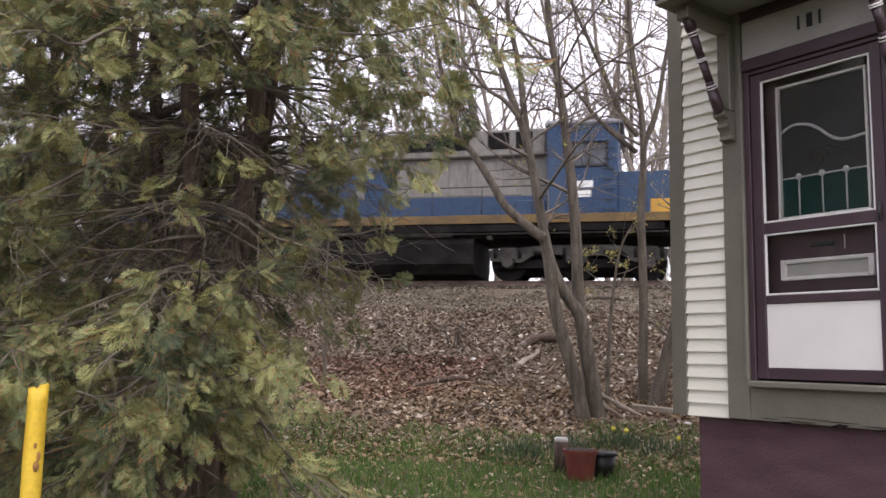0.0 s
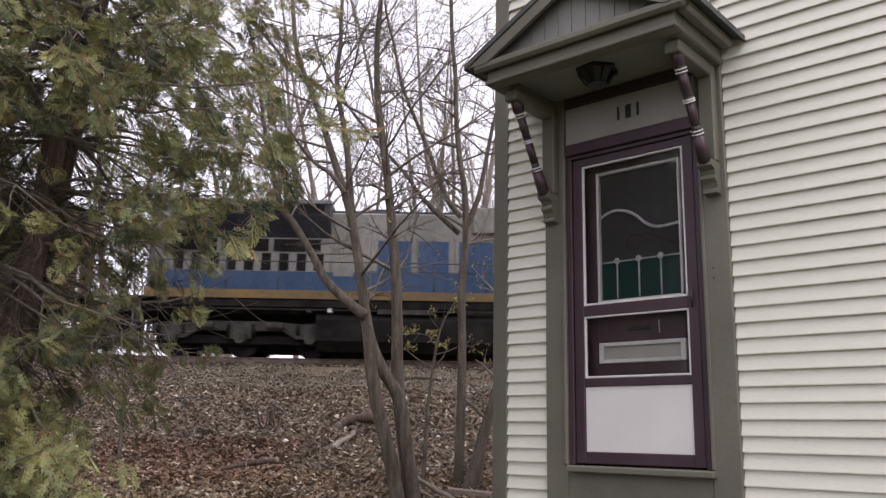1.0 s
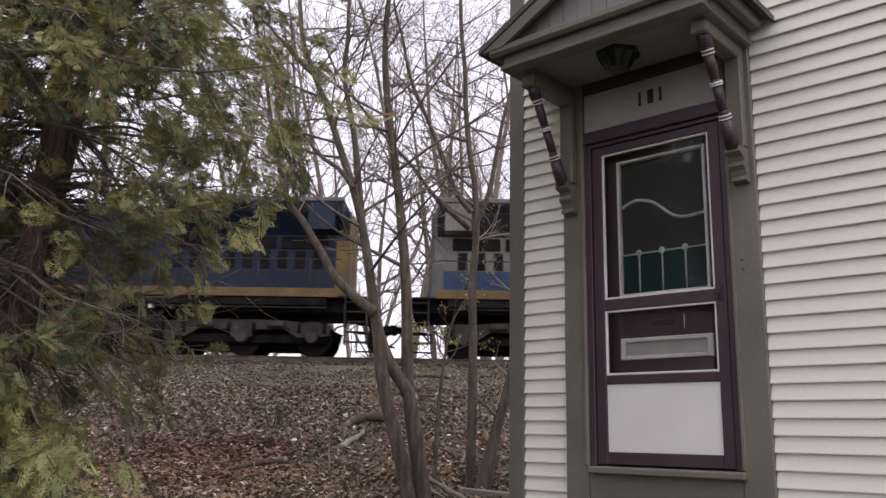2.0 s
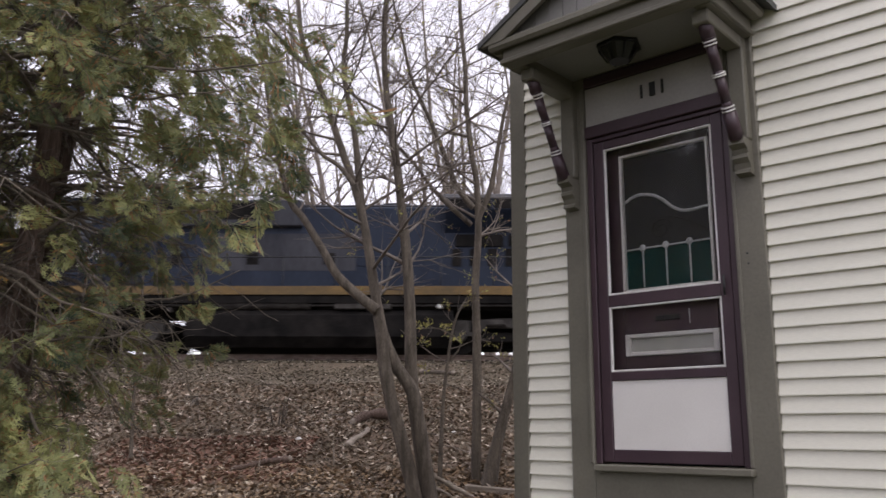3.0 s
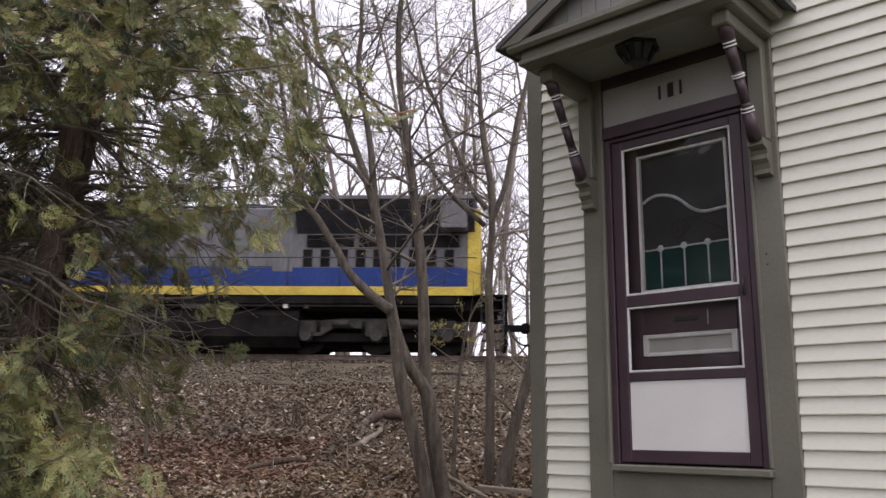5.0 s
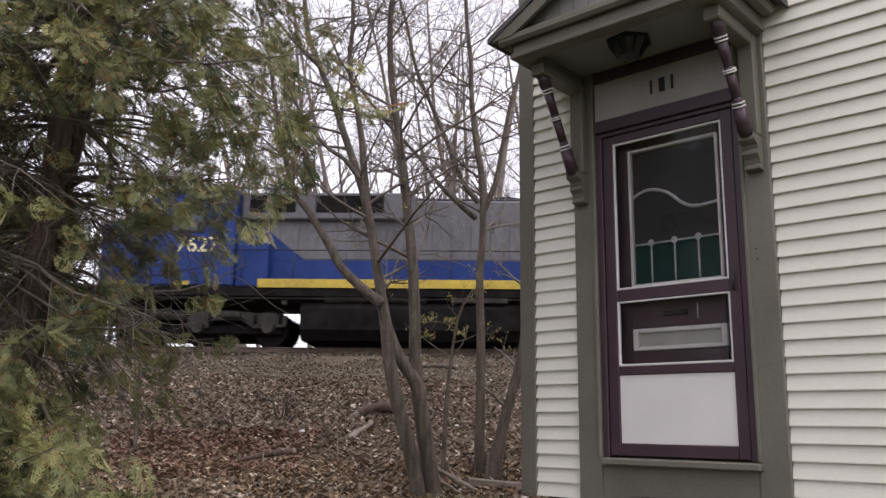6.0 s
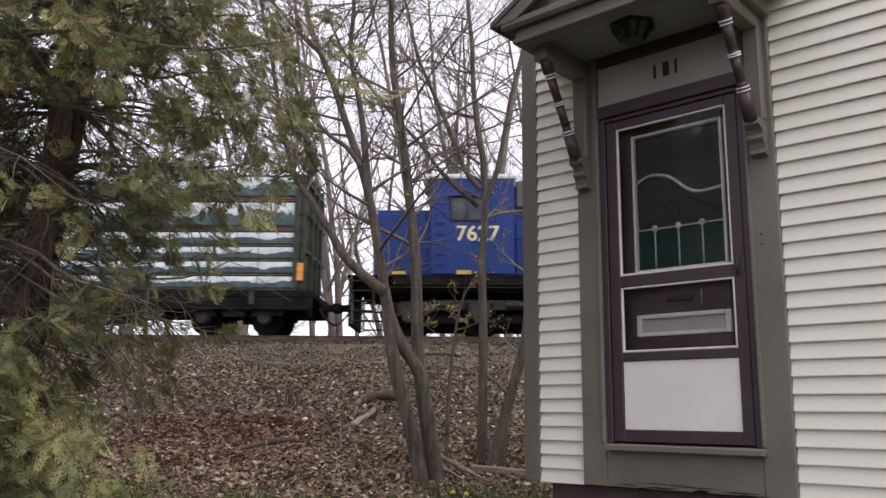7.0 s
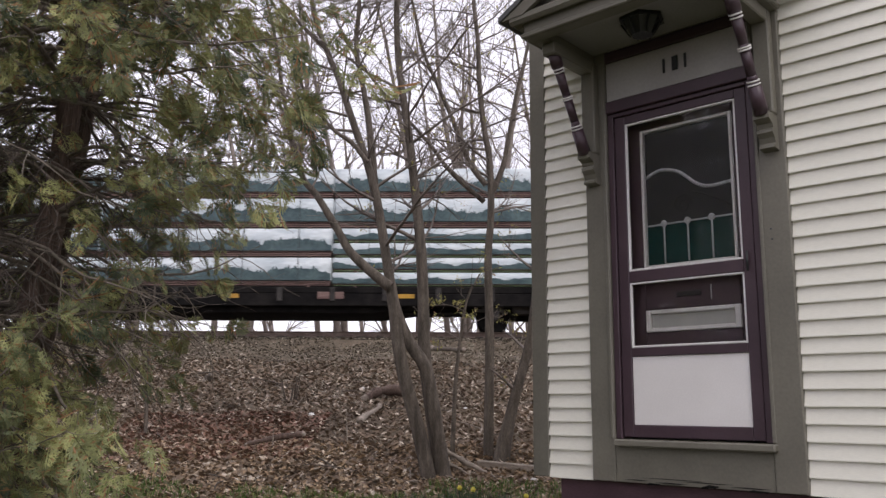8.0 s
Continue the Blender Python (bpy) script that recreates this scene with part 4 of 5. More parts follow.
def bundle(u0, u1, side, z0, z1, mat, lead):
    """A package of boards in printed plastic: boards below, wrap above, printed skirt with a ragged upper edge."""
    h = z1 - z0
    ob = thing("lumber_bundle", "bundle of sawn lumber in white printed plastic wrap", "lumber bundle", group="lumber bundles on the flatcar")
    a, b = -u1, -u0
    ya, yb = (-1.38, -0.04) if side < 0 else (0.04, 1.38)
    rng = random.Random(int(u0 * 31 + z0 * 97 + side))
    low = 0.22 * h
    boards = new("boards")
    boards.parent = ob
    n = 3 if h > 0.6 else 2
    # near-black fill, so the gaps between board layers look shaded
    block("board_gap_shade", M["grime_shade"], boards, (a + 0.05, b - 0.05, ya + 0.05, yb - 0.05, z0 + 0.036, z0 + low), 0)
    for i in range(n):
        block("board_layer", M["lumber"] if h > 0.6 or i else M["print_green"], boards, (a + 0.01, b - 0.01, ya + 0.012, yb - 0.012, z0 + 0.035 + (low - 0.035) * i / n, z0 + 0.035 + (low - 0.035) * (i + 0.62) / n), 0.006)
    block("bearer", M["lumber"], ob, (a + 0.6, a + 0.7, ya + 0.02, yb - 0.02, z0, z0 + 0.034), 0.003)
    block("bearer", M["lumber"], ob, (b - 0.7, b - 0.6, ya + 0.02, yb - 0.02, z0, z0 + 0.034), 0.003)
    bm = bmesh.new()
    nx = max(6, int((b - a) / 0.35))
    rows = []
    for i in range(nx + 1):
        x = a + (b - a) * i / nx
        sag = rng.uniform(-0.012, 0.012)
        rows.append([bm.verts.new(q) for q in ((x, ya - 0.006 + sag, z0 + low), (x, ya - 0.012 + sag * 1.5, z0 + 0.6 * h), (x, ya + 0.005, z1 - 0.03), (x, ya + 0.04, z1 - 0.004), (x, yb - 0.04, z1 - 0.004), (x, yb - 0.005, z1 - 0.03), (x, yb + 0.012 + sag, z0 + 0.6 * h), (x, yb + 0.006, z0 + low))])
    for p, q in zip(rows, rows[1:]):
        for k in range(7):
            bm.faces.new((p[k], q[k], q[k + 1], p[k + 1]))
    bm.faces.new(rows[0])
    bm.faces.new(rows[-1][::-1])
    part("wrap", bm, mat, ob, "", True)
    for yy in ((ya - 0.028,) if side < 0 else (yb + 0.028,)):
        bm = bmesh.new()
        lo, hi, m2 = [], [], int((b - a) / 0.045)
        for i in range(m2 + 1):
            x = a + (b - a) * i / m2
            w = x * (1.6 if h > 0.6 else 2.2)
            t = 0.42 + 0.22 * abs(math.sin(w)) ** 0.8 + 0.10 * noise.noise((x * 6, z0 * 5, 1.7)) + (rng.uniform(-0.05, 0.16) * (i % 2) if h > 0.6 else rng.uniform(-0.03, 0.03))
            lo.append(bm.verts.new((x, yy, z0 + low)))
            hi.append(bm.verts.new((x, yy, z0 + low + (t - 0.18) * h * 0.9)))
        for i in range(m2):
            bm.faces.new((lo[i], lo[i + 1], hi[i + 1], hi[i]))
        part("printed_skirt", bm, M["print"], ob, "dark printed band on the wrap")
    for i in range(4):
        x = a + (b - a) * (i + 0.6) / 4.2
        block("strap", M["black"], ob, (x, x + 0.02, ya - 0.031, ya - 0.0285, z0 + 0.04, z1 - 0.02) if side < 0 else (x, x + 0.02, yb + 0.0285, yb + 0.031, z0 + 0.04, z1 - 0.02), 0)
    TRAIN.append((ob, lead))


lumber_car(CAR_LEAD)
DECK, TOP = 1.215, 4.70
for side in (-1, 1):
    for u0, u1 in ((0.60, 7.75), (7.80, 14.55), (14.60, 21.35)):
        small = u0 < 1
        tiers = [DECK + (TOP - DECK) * f for f in ((0, 0.1225, 0.245, 0.3675, 0.49, 0.745, 1.0) if small else (0, 0.245, 0.49, 0.745, 1.0))]
        for za, zb in zip(tiers, tiers[1:]):
            bundle(u0, u1, side, za, zb - 0.004, M["wrap"], CAR_LEAD)


def motions():
    for ob, lead in TRAIN:
        walk(ob, [(t, pose(lead + s, TRACK_Y, RAIL_TOP)) for t, s in RUN])
    ticks = [i / 15 for i in range(121)]
    way = np.interp(ticks, [t for t, _ in RUN], [s for _, s in RUN])
    for ob, x, r in WHEELS:
        walk(ob, [(t, pose(x, 0, r, 0, math.degrees(s / r), 0)) for t, s in zip(ticks, way)])

# ---- trees


def wobble(rng, k):
    return Vector((rng.uniform(-k, k), rng.uniform(-k, k), rng.uniform(-k, k)))


def grow(rng, p, d, length, r, level, last, out, tips, kids, lift=0.10, bend=0.2):
    """A limb and, up to the last level, the limbs that leave it."""
    n = max(3, min(9, int(length / 0.3)))
    pts, radii, ds = [p.copy()], [r], [d]
    for i in range(n):
        d = (d + wobble(rng, bend) + Vector((0, 0, lift))).normalized()
        p = p + d * (length / n)
        pts.append(p.copy())
        radii.append(max(0.0025, r * (1 - 0.8 * (i + 1) / n)))
        ds.append(d)
    out.append((pts, radii))
    if level >= last:
        tips.append((pts[-1], d))
        tips.append((pts[-2], d))
        return
    for _ in range(kids[level]):
        i = min(n - 1, int(rng.uniform(0.2, 1.0) * n))
        side = wobble(rng, 1.0)
        side = (side - side.dot(ds[i]) * ds[i]).normalized()
        child = (ds[i] + side * rng.uniform(0.6, 1.2) + Vector((0, 0, 0.2))).normalized()
        grow(rng, pts[i], child, length * rng.uniform(0.35, 0.6), max(0.003, radii[i] * 0.6), level + 1, last, out, tips, kids, lift, bend)


def specks(rng, tips, size, share):
    """Small leaf buds round the tips of twigs."""
    quads = []
    for p, d in tips:
        if rng.random() > share:
            continue
        for _ in range(rng.choice((2, 3, 4))):
            c = p + wobble(rng, size * 1.4)
            u, v = wobble(rng, 1).normalized(), wobble(rng, 1).normalized()
            s = size * rng.uniform(0.5, 1.1)
            quads.append([c - u * s, c + v * s * 0.45, c + u * s, c - v * s * 0.45])
    return np.array(quads)


def bare_tree(name, label, seed, stems, kids, bud_share, bark="bark"):
    """A leafing tree from guide points for its stems: trunk, branches and buds."""
    rng = random.Random(seed)
    tree = thing(name, label, "tree")
    trunk, limbs, tips = [], [], []
    for pts, r0, r1, n, reach in stems:
        m = len(pts)
        radii = [r0 + (r1 - r0) * (i / (m - 1)) ** 0.8 for i in range(m)]
        if pts[0][2] < 1.2 and r0 > 0.08:
            radii[0] *= 1.45
        line = smooth_line(pts, radii)
        trunk.append(line)
        L, R = line
        for k in range(n):
            i = min(len(L) - 2, int((0.42 + 0.56 * (k + rng.random()) / n) * len(L)))
            d = (L[i + 1] - L[i]).normalized()
            side = wobble(rng, 1)
            side = (side - side.dot(d) * d).normalized()
            grow(rng, L[i], (d * 0.45 + side).normalized(), reach * rng.uniform(0.5, 1.3), R[i] * 0.42, 0, 2, limbs, tips, kids, 0.035, 0.17)
    tubes("trunk", trunk, M[bark], tree, 10)
    tagged(tubes("branchwork", limbs, M["twig" if bark == "bark" else "far_bark"], tree, 4), kind="stuff")
    tagged(sheet("bud_haze", specks(rng, tips, 0.035, bud_share), M["bud"], tree), kind="stuff")
    return tree


S1 = [(-0.36, 12.2, 0.2), (-0.47, 12.2, 0.67), (-0.61, 12.2, 1.51), (-0.73, 12.2, 2.11), (-0.94, 12.2, 2.43), (-1.12, 12.2, 2.8), (-1.24, 12.2, 3.21), (-1.36, 12.2, 3.89), (-1.49, 12.2, 4.58), (-1.66, 12.2, 5.2), (-1.92, 12.2, 5.92), (-2.11, 12.2, 6.48), (-2.35, 12.2, 7.05), (-2.56, 12.2, 7.63), (-2.65, 12.2, 8.31), (-2.9, 12.2, 10.11)]
S1L = [(-0.6, 12.13, 0.2), (-0.68, 12.13, 0.67), (-0.85, 12.13, 1.36), (-1.03, 12.13, 1.98), (-1.14, 12.13, 2.54), (-1.19, 12.13, 2.95), (-1.26, 12.13, 3.33)]
S1B = [(-1.52, 12.3, 4.65), (-1.6, 12.3, 5.32), (-1.66, 12.3, 5.87), (-1.75, 12.3, 6.38), (-1.89, 12.3, 7.09), (-1.86, 12.3, 7.77), (-1.87, 12.3, 8.36), (-1.82, 12.4, 10.16)]
S3 = [(-0.48, 12.45, 0.3), (-0.56, 12.45, 0.96), (-0.71, 12.45, 1.92), (-0.77, 12.45, 2.41), (-0.8, 12.45, 3.25), (-0.85, 12.45, 4.02), (-0.93, 12.45, 4.73), (-1.03, 12.45, 5.55), (-1.13, 12.45, 6.2), (-1.24, 12.45, 6.96), (-1.28, 12.45, 7.84), (-1.25, 12.45, 8.44), (-1.25, 12.45, 10.24)]
L1 = [(-1.25, 12.05, 3.27), (-1.52, 12.05, 3.48), (-1.85, 12.05, 3.79), (-2.04, 12.05, 4.11), (-2.38, 12.05, 4.65), (-2.58, 12.05, 4.89), (-2.73, 12.05, 5.33), (-2.87, 12.05, 5.87), (-3.02, 12.05, 6.61), (-3.14, 12.05, 7.27), (-3.36, 12.05, 8.05)]
L2 = [(-1.63, 12, 5.14), (-1.87, 12, 5.45), (-2.13, 12, 5.63), (-2.45, 12, 6.02), (-2.73, 12, 6.5), (-2.98, 12, 7.06), (-3.15, 12, 7.73)]
L3 = [(-2.38, 12.3, 7.09), (-2.68, 12.3, 7.38), (-3, 12.3, 7.76), (-3.34, 12.3, 8.13), (-3.63, 12.3, 8.38)]
bare_tree("maple_tree", "bare grey multi-stemmed tree with yellow-green spring buds", 11, [
    (S1, 0.125, 0.03, 22, 2.2), (S1L, 0.115, 0.085, 0, 0), (S1B, 0.065, 0.025, 13, 1.9), (S3, 0.125, 0.035, 20, 2.2), (L1, 0.085, 0.018, 16, 1.5), (L2, 0.04, 0.012, 7, 1.1), (L3, 0.035, 0.012, 5, 1.0)], (5, 4), 0.14)
TB = [(0.2, 13.1, 0.35), (0.18, 13.1, 0.8), (0.2, 13.1, 2.12), (0.2, 13.1, 2.98), (0.18, 13.1, 3.88), (0.23, 13.1, 4.62), (0.21, 13.1, 5.46), (0.12, 13.1, 6.04), (0.04, 13.1, 6.83), (0.02, 13.1, 7.53), (-0.06, 13.1, 8.36), (-0.11, 13.1, 9.96)]
TB2 = [(0.24, 13.1, 4.94), (0.43, 13.1, 5.41), (0.53, 13.1, 5.94), (0.65, 13.1, 6.63), (0.84, 13.1, 7.42), (1.04, 13.1, 8.42)]
TB3 = [(0.15, 13, 5.06), (-0.12, 13, 5.43), (-0.39, 13, 6.15), (-0.66, 13, 6.79), (-0.9, 13, 7.39), (-1.05, 13, 8.11), (-1.21, 13, 8.74), (-1.31, 13, 9.74)]
TB4 = [(0.12, 13.4, 4.88), (-0.28, 13.4, 5.24), (-0.52, 13.4, 5.5), (-0.85, 13.4, 5.95), (-1.37, 13.4, 6.53), (-1.89, 13.4, 7.19), (-2.28, 13.4, 7.79), (-2.52, 13.4, 8.43)]
bare_tree("young_tree", "slender bare tree with pale bark and sparse buds", 23, [
    (TB, 0.09, 0.03, 24, 1.9), (TB2, 0.055, 0.02, 12, 1.2), (TB3, 0.05, 0.015, 15, 1.3), (TB4, 0.045, 0.014, 12, 1.2)], (6, 4), 0.16)
bare_tree("leaning_snag", "dead leaning double stem beside the house", 31, [
    ([(0.36, 13.0, 0.75), (0.52, 13.0, 1.48), (0.66, 13.0, 1.99), (0.84, 13.0, 2.7), (1.0, 13.0, 4.0)], 0.10, 0.06, 3, 0.9),
    ([(0.44, 13.2, 0.8), (0.54, 13.2, 1.31), (0.66, 13.2, 1.82), (0.86, 13.25, 2.5)], 0.06, 0.03, 2, 0.6)], (3, 2), 0.3)
bare_tree("sapling", "thin sapling with a few opening leaves", 37, [
    ([(-0.36, 12.9, 0.8), (-0.32, 12.9, 1.89), (-0.25, 12.9, 2.58), (-0.15, 12.9, 3.19), (0.05, 12.9, 3.6)], 0.04, 0.012, 4, 0.8),
    ([(-0.25, 12.9, 2.58), (-0.05, 12.9, 2.88), (-0.37, 12.85, 3.1), (-0.66, 12.85, 3.1)], 0.014, 0.006, 5, 0.3)], (3, 2), 0.95)
bare_tree("bank_sapling", "thin leafless sapling on the bank", 41, [([(-5.45, 14.0, 0.95), (-5.5, 14.0, 2.4), (-5.48, 14.0, 3.8), (-5.6, 14.0, 5.2)], 0.035, 0.01, 7, 0.8)], (3, 2), 0.25)


def far_trees():
    """Bare woods on the falling land beyond the railway: three trees, repeated."""
    kinds = []
    for seed in (51, 52, 53):
        rng = random.Random(seed)
        tree = thing("woodland_tree", "tall bare tree behind the railway, hazy with buds", "tree", group="trees beyond the railway")
        trunk, limbs, tips = [], [], []
        for s in range(rng.choice((2, 3))):
            lean = Vector((rng.uniform(-0.2, 0.2), rng.uniform(-0.15, 0.15), 1)).normalized()
            pts = [Vector((0, 0, -0.3))]
            d = lean
            for i in range(9):
                d = (d + wobble(rng, 0.09)).normalized()
                pts.append(pts[-1] + d * 1.9)
            radii = [0.17 * (1 - 0.85 * i / 9) for i in range(10)]
            trunk.append((pts, radii))
            for k in range(16):
                i = min(8, 2 + int(7 * (k + rng.random()) / 16))
                a = rng.uniform(0, 2 * math.pi)
                side = Vector((math.cos(a), math.sin(a), rng.uniform(0.5, 1.3))).normalized()
                grow(rng, pts[i].lerp(pts[i + 1], rng.random()), side, rng.uniform(2.0, 4.6), radii[i] * 0.5, 0, 2, limbs, tips, (4, 3), 0.04, 0.2)
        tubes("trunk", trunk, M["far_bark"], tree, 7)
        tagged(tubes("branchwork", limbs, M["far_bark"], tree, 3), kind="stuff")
        tagged(sheet("bud_haze", specks(rng, tips, 0.06, 0.25), M["bud"], tree), kind="stuff")
        kinds.append(tree)
    rng = random.Random(9)
    spots = [(-13.5, 33), (-11.2, 36), (-8.8, 31.5), (-7.0, 38), (-5.2, 33.5), (-3.6, 40), (-2.2, 32), (-0.6, 36.5), (1.0, 31.5), (2.4, 39), (3.8, 34), (-10.2, 44), (-5.5, 47), (-1.0, 45), (3.0, 48), (-15.5, 40), (6.0, 37), (-17.5, 34)]
    for i, (x, y) in enumerate(spots):
        m = pose(x, y, ground_z(x, y), 0, 0, rng.uniform(0, 360))
        if i < 3:
            kinds[i].matrix_world = m
        else:
            copy_thing(kinds[i % 3], m)


far_trees()


def frond(order):
    """One flat cedar spray in its own plane: a rib, broad side lobes and, on the near tree, their fingers."""
    leaf = [[(0, 0.014), (0, -0.014), (0.9, -0.018), (1.1, 0.0)]]
    for i in range(5):
        for s in (-1, 1):
            t = 0.10 + 0.165 * i + (0.06 if s > 0 else 0)
            ln = (0.52, 0.60, 0.54, 0.44, 0.30)[i] * (1.0 if s > 0 else 0.88)
            a = 0.74 - 0.05 * i + 0.05 * (i % 2)
            c, e, w = math.cos(a), s * math.sin(a), 0.029
            leaf.append([(t, 0), (t + 0.6 * ln * c - w * e, 0.6 * ln * e + w * c), (t + ln * c, ln * e), (t + 0.6 * ln * c + w * e, 0.6 * ln * e - w * c)])
            for f in ((0.34, 0.62) if order and i < 4 else ()):
                for q in (-1, 1):
                    x, y, b, fl = t + f * ln * c, f * ln * e, s * a - q * 0.55, (0.36 if f < 0.5 else 0.30) * ln + 0.03
                    fc, fe, fw = math.cos(b), math.sin(b), 0.021
                    leaf.append([(x, y), (x + 0.6 * fl * fc - fw * fe, y + 0.6 * fl * fe + fw * fc), (x + fl * fc, y + fl * fe), (x + 0.6 * fl * fc + fw * fe, y + 0.6 * fl * fe - fw * fc)])
    return np.array(leaf)


def cedar_tree(label, where, seed, limb_count, low, crown, clump, order, web_count, skirt=0):
    """An arborvitae: several fibrous stems, sagging limbs with lifted tips, and flat hanging sprays.
    crown(az, z) gives how far the limbs reach and what share of them is in leaf."""
    rng = random.Random(seed)
    tree = thing("cedar_tree", label, "tree", pose(*where), group="cedars along the yard")
    stems = [[(0.0, -0.05, -0.1), (0.06, -0.05, 1.2), (0.25, -0.05, 2.4), (0.33, -0.05, 3.6), (0.30, 0.0, 5.6), (0.2, 0.0, 8.6)],
             [(0.05, 0.2, -0.1), (0.1, 0.25, 1.3), (0.16, 0.3, 2.6), (0.3, 0.4, 4.4), (0.5, 0.5, 8.0)],
             [(-0.16, -0.15, -0.1), (-0.14, -0.18, 1.4), (-0.10, -0.2, 2.6), (-0.2, -0.25, 4.6), (-0.3, -0.2, 8.2)],
             [(-0.25, 0.1, -0.1), (-0.45, 0.15, 1.6), (-0.7, 0.2, 3.4), (-0.9, 0.2, 7.0)]]
    runs = []
    for k, pts in enumerate(stems):
        r0 = (0.125, 0.10, 0.115, 0.09)[k]
        radii = [r0 * (1 - 0.65 * i / (len(pts) - 1)) for i in range(len(pts))]
        radii[0] *= 1.35
        runs.append(smooth_line(pts, radii)[0])
        tubes("trunk", [smooth_line(pts, radii)], M["cedar_bark"], tree, 12)
    limbs, twigs, sprays = [], [], []
    for k in range(limb_count + skirt):
        z = low + (7.6 - low) * (k + rng.random()) / limb_count
        az = rng.uniform(-math.pi, math.pi)
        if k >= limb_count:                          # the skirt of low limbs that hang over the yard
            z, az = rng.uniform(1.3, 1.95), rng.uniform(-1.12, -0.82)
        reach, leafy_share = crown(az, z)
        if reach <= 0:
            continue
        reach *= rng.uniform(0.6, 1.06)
        root = min(runs[k % 4], key=lambda q: abs(q.z - z))
        d = Vector((math.cos(az), math.sin(az), rng.uniform(-0.05, 0.4))).normalized()
        p, pts, n = root.copy(), [root.copy()], 9
        for i in range(n):
            d = (d + wobble(rng, 0.15) + Vector((0, 0, -0.11 if i < 5 else 0.07))).normalized()
            p = p + d * reach / n
            pts.append(p.copy())
        r0 = 0.007 + 0.006 * reach
        limbs.append((pts, [max(0.003, r0 * (1 - 0.85 * i / n)) for i in range(n + 1)]))
        leafy_limb = rng.random() < leafy_share
        for j in range(rng.randint(7, 11)):
            i = rng.randint(3, n)
            side = Vector((rng.uniform(-1, 1), rng.uniform(-1, 1), rng.uniform(-0.6, 0.3)))
            dd = (d * 0.8 + side).normalized()
            q, line = pts[i].copy(), [pts[i].copy()]
            ln = rng.uniform(0.2, 0.6)
            for s in range(5):
                dd = (dd + wobble(rng, 0.34) + Vector((0, 0, -0.22 if s < 3 else 0.12))).normalized()
                q = q + dd * ln / 5
                line.append(q.copy())
            twigs.append((line, [0.0042, 0.0036, 0.003, 0.0026, 0.002, 0.0014]))
            if not leafy_limb and rng.random() < 0.86:
                continue
            out = Vector((dd.x, dd.y, 0.2 * dd.z)).normalized()
            for s in range(rng.randint(*clump)):
                at = line[rng.choice((2, 3, 4, 5, 5))] + wobble(rng, 0.03)
                sd = (out * 0.85 + wobble(rng, 0.55) + Vector((0, 0, -0.5))).normalized()
                sprays.append((at, sd, rng.uniform(0.09, 0.19)))
    # dead inner twigs, a web round the stems
    web = []
    for k in range(web_count):
        z = rng.uniform(1.5, 4.6)
        q = min(runs[k % 4], key=lambda v: abs(v.z - z)).copy()
        az = rng.uniform(-math.pi, math.pi)
        ln = crown(az, z)[0] * rng.uniform(0.25, 0.9)
        d = Vector((math.cos(az), math.sin(az), rng.uniform(-0.3, 0.5))).normalized()
        line = [q.copy()]
        for s in range(8):
            d = (d + wobble(rng, 0.26) + Vector((0, 0, -0.10 if s < 5 else 0.08))).normalized()
            q = q + d * ln / 8
            line.append(q.copy())
            if s > 1 and rng.random() < 0.55:
                e, r, fork = (d + wobble(rng, 0.9)).normalized(), q.copy(), [q.copy()]
                for _ in range(4):
                    e = (e + wobble(rng, 0.35)).normalized()
                    r = r + e * rng.uniform(0.03, 0.10)
                    fork.append(r.copy())
                web.append((fork, [0.0026, 0.0022, 0.002, 0.0016, 0.001]))
        web.append((line, [0.0055 - 0.0005 * i for i in range(9)]))
    tagged(tubes("dead_twigwork", web, M["dead_twig"], tree, 3), kind="stuff")
    tagged(tubes("limbwork", limbs, M["cedar_twig"], tree, 5), kind="stuff")
    tagged(tubes("twigwork", twigs, M["cedar_twig"], tree, 3), kind="stuff")
    leaf = frond(order)
    gen = np.random.default_rng(seed)
    P = np.array([p for p, _, _ in sprays])
    D = np.array([d for _, d, _ in sprays])
    S = np.array([s for _, _, s in sprays])
    U = np.cross(D, gen.normal(size=D.shape))
    U /= np.linalg.norm(U, axis=1)[:, None]
    N = np.cross(D, U)
    curl = gen.uniform(-0.45, 0.45, len(S))
    x, y = leaf[..., 0], leaf[..., 1]
    quads = (P[:, None, None] + S[:, None, None, None] * (x[None, ..., None] * D[:, None, None] + y[None, ..., None] * U[:, None, None]
             + (curl[:, None, None] * (x ** 2)[None] - 0.4 * np.abs(y)[None])[..., None] * N[:, None, None]))
    tagged(sheet("crown", quads.reshape(-1, 4, 3), M["cedar"], tree, "yellow-green flat scale-leaf sprays"), kind="stuff")
    return tree


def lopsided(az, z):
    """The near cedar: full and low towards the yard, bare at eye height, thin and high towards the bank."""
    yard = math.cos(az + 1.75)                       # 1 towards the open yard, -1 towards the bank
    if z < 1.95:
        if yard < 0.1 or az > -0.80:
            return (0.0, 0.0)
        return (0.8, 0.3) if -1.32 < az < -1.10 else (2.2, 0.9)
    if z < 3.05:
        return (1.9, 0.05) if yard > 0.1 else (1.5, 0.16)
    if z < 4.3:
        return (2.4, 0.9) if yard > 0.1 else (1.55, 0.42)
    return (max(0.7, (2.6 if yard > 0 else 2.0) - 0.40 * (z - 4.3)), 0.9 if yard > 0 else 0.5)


def even(az, z):
    return (1.9 if z < 3 else max(0.5, 1.9 - 0.3 * (z - 3)), 0.85)


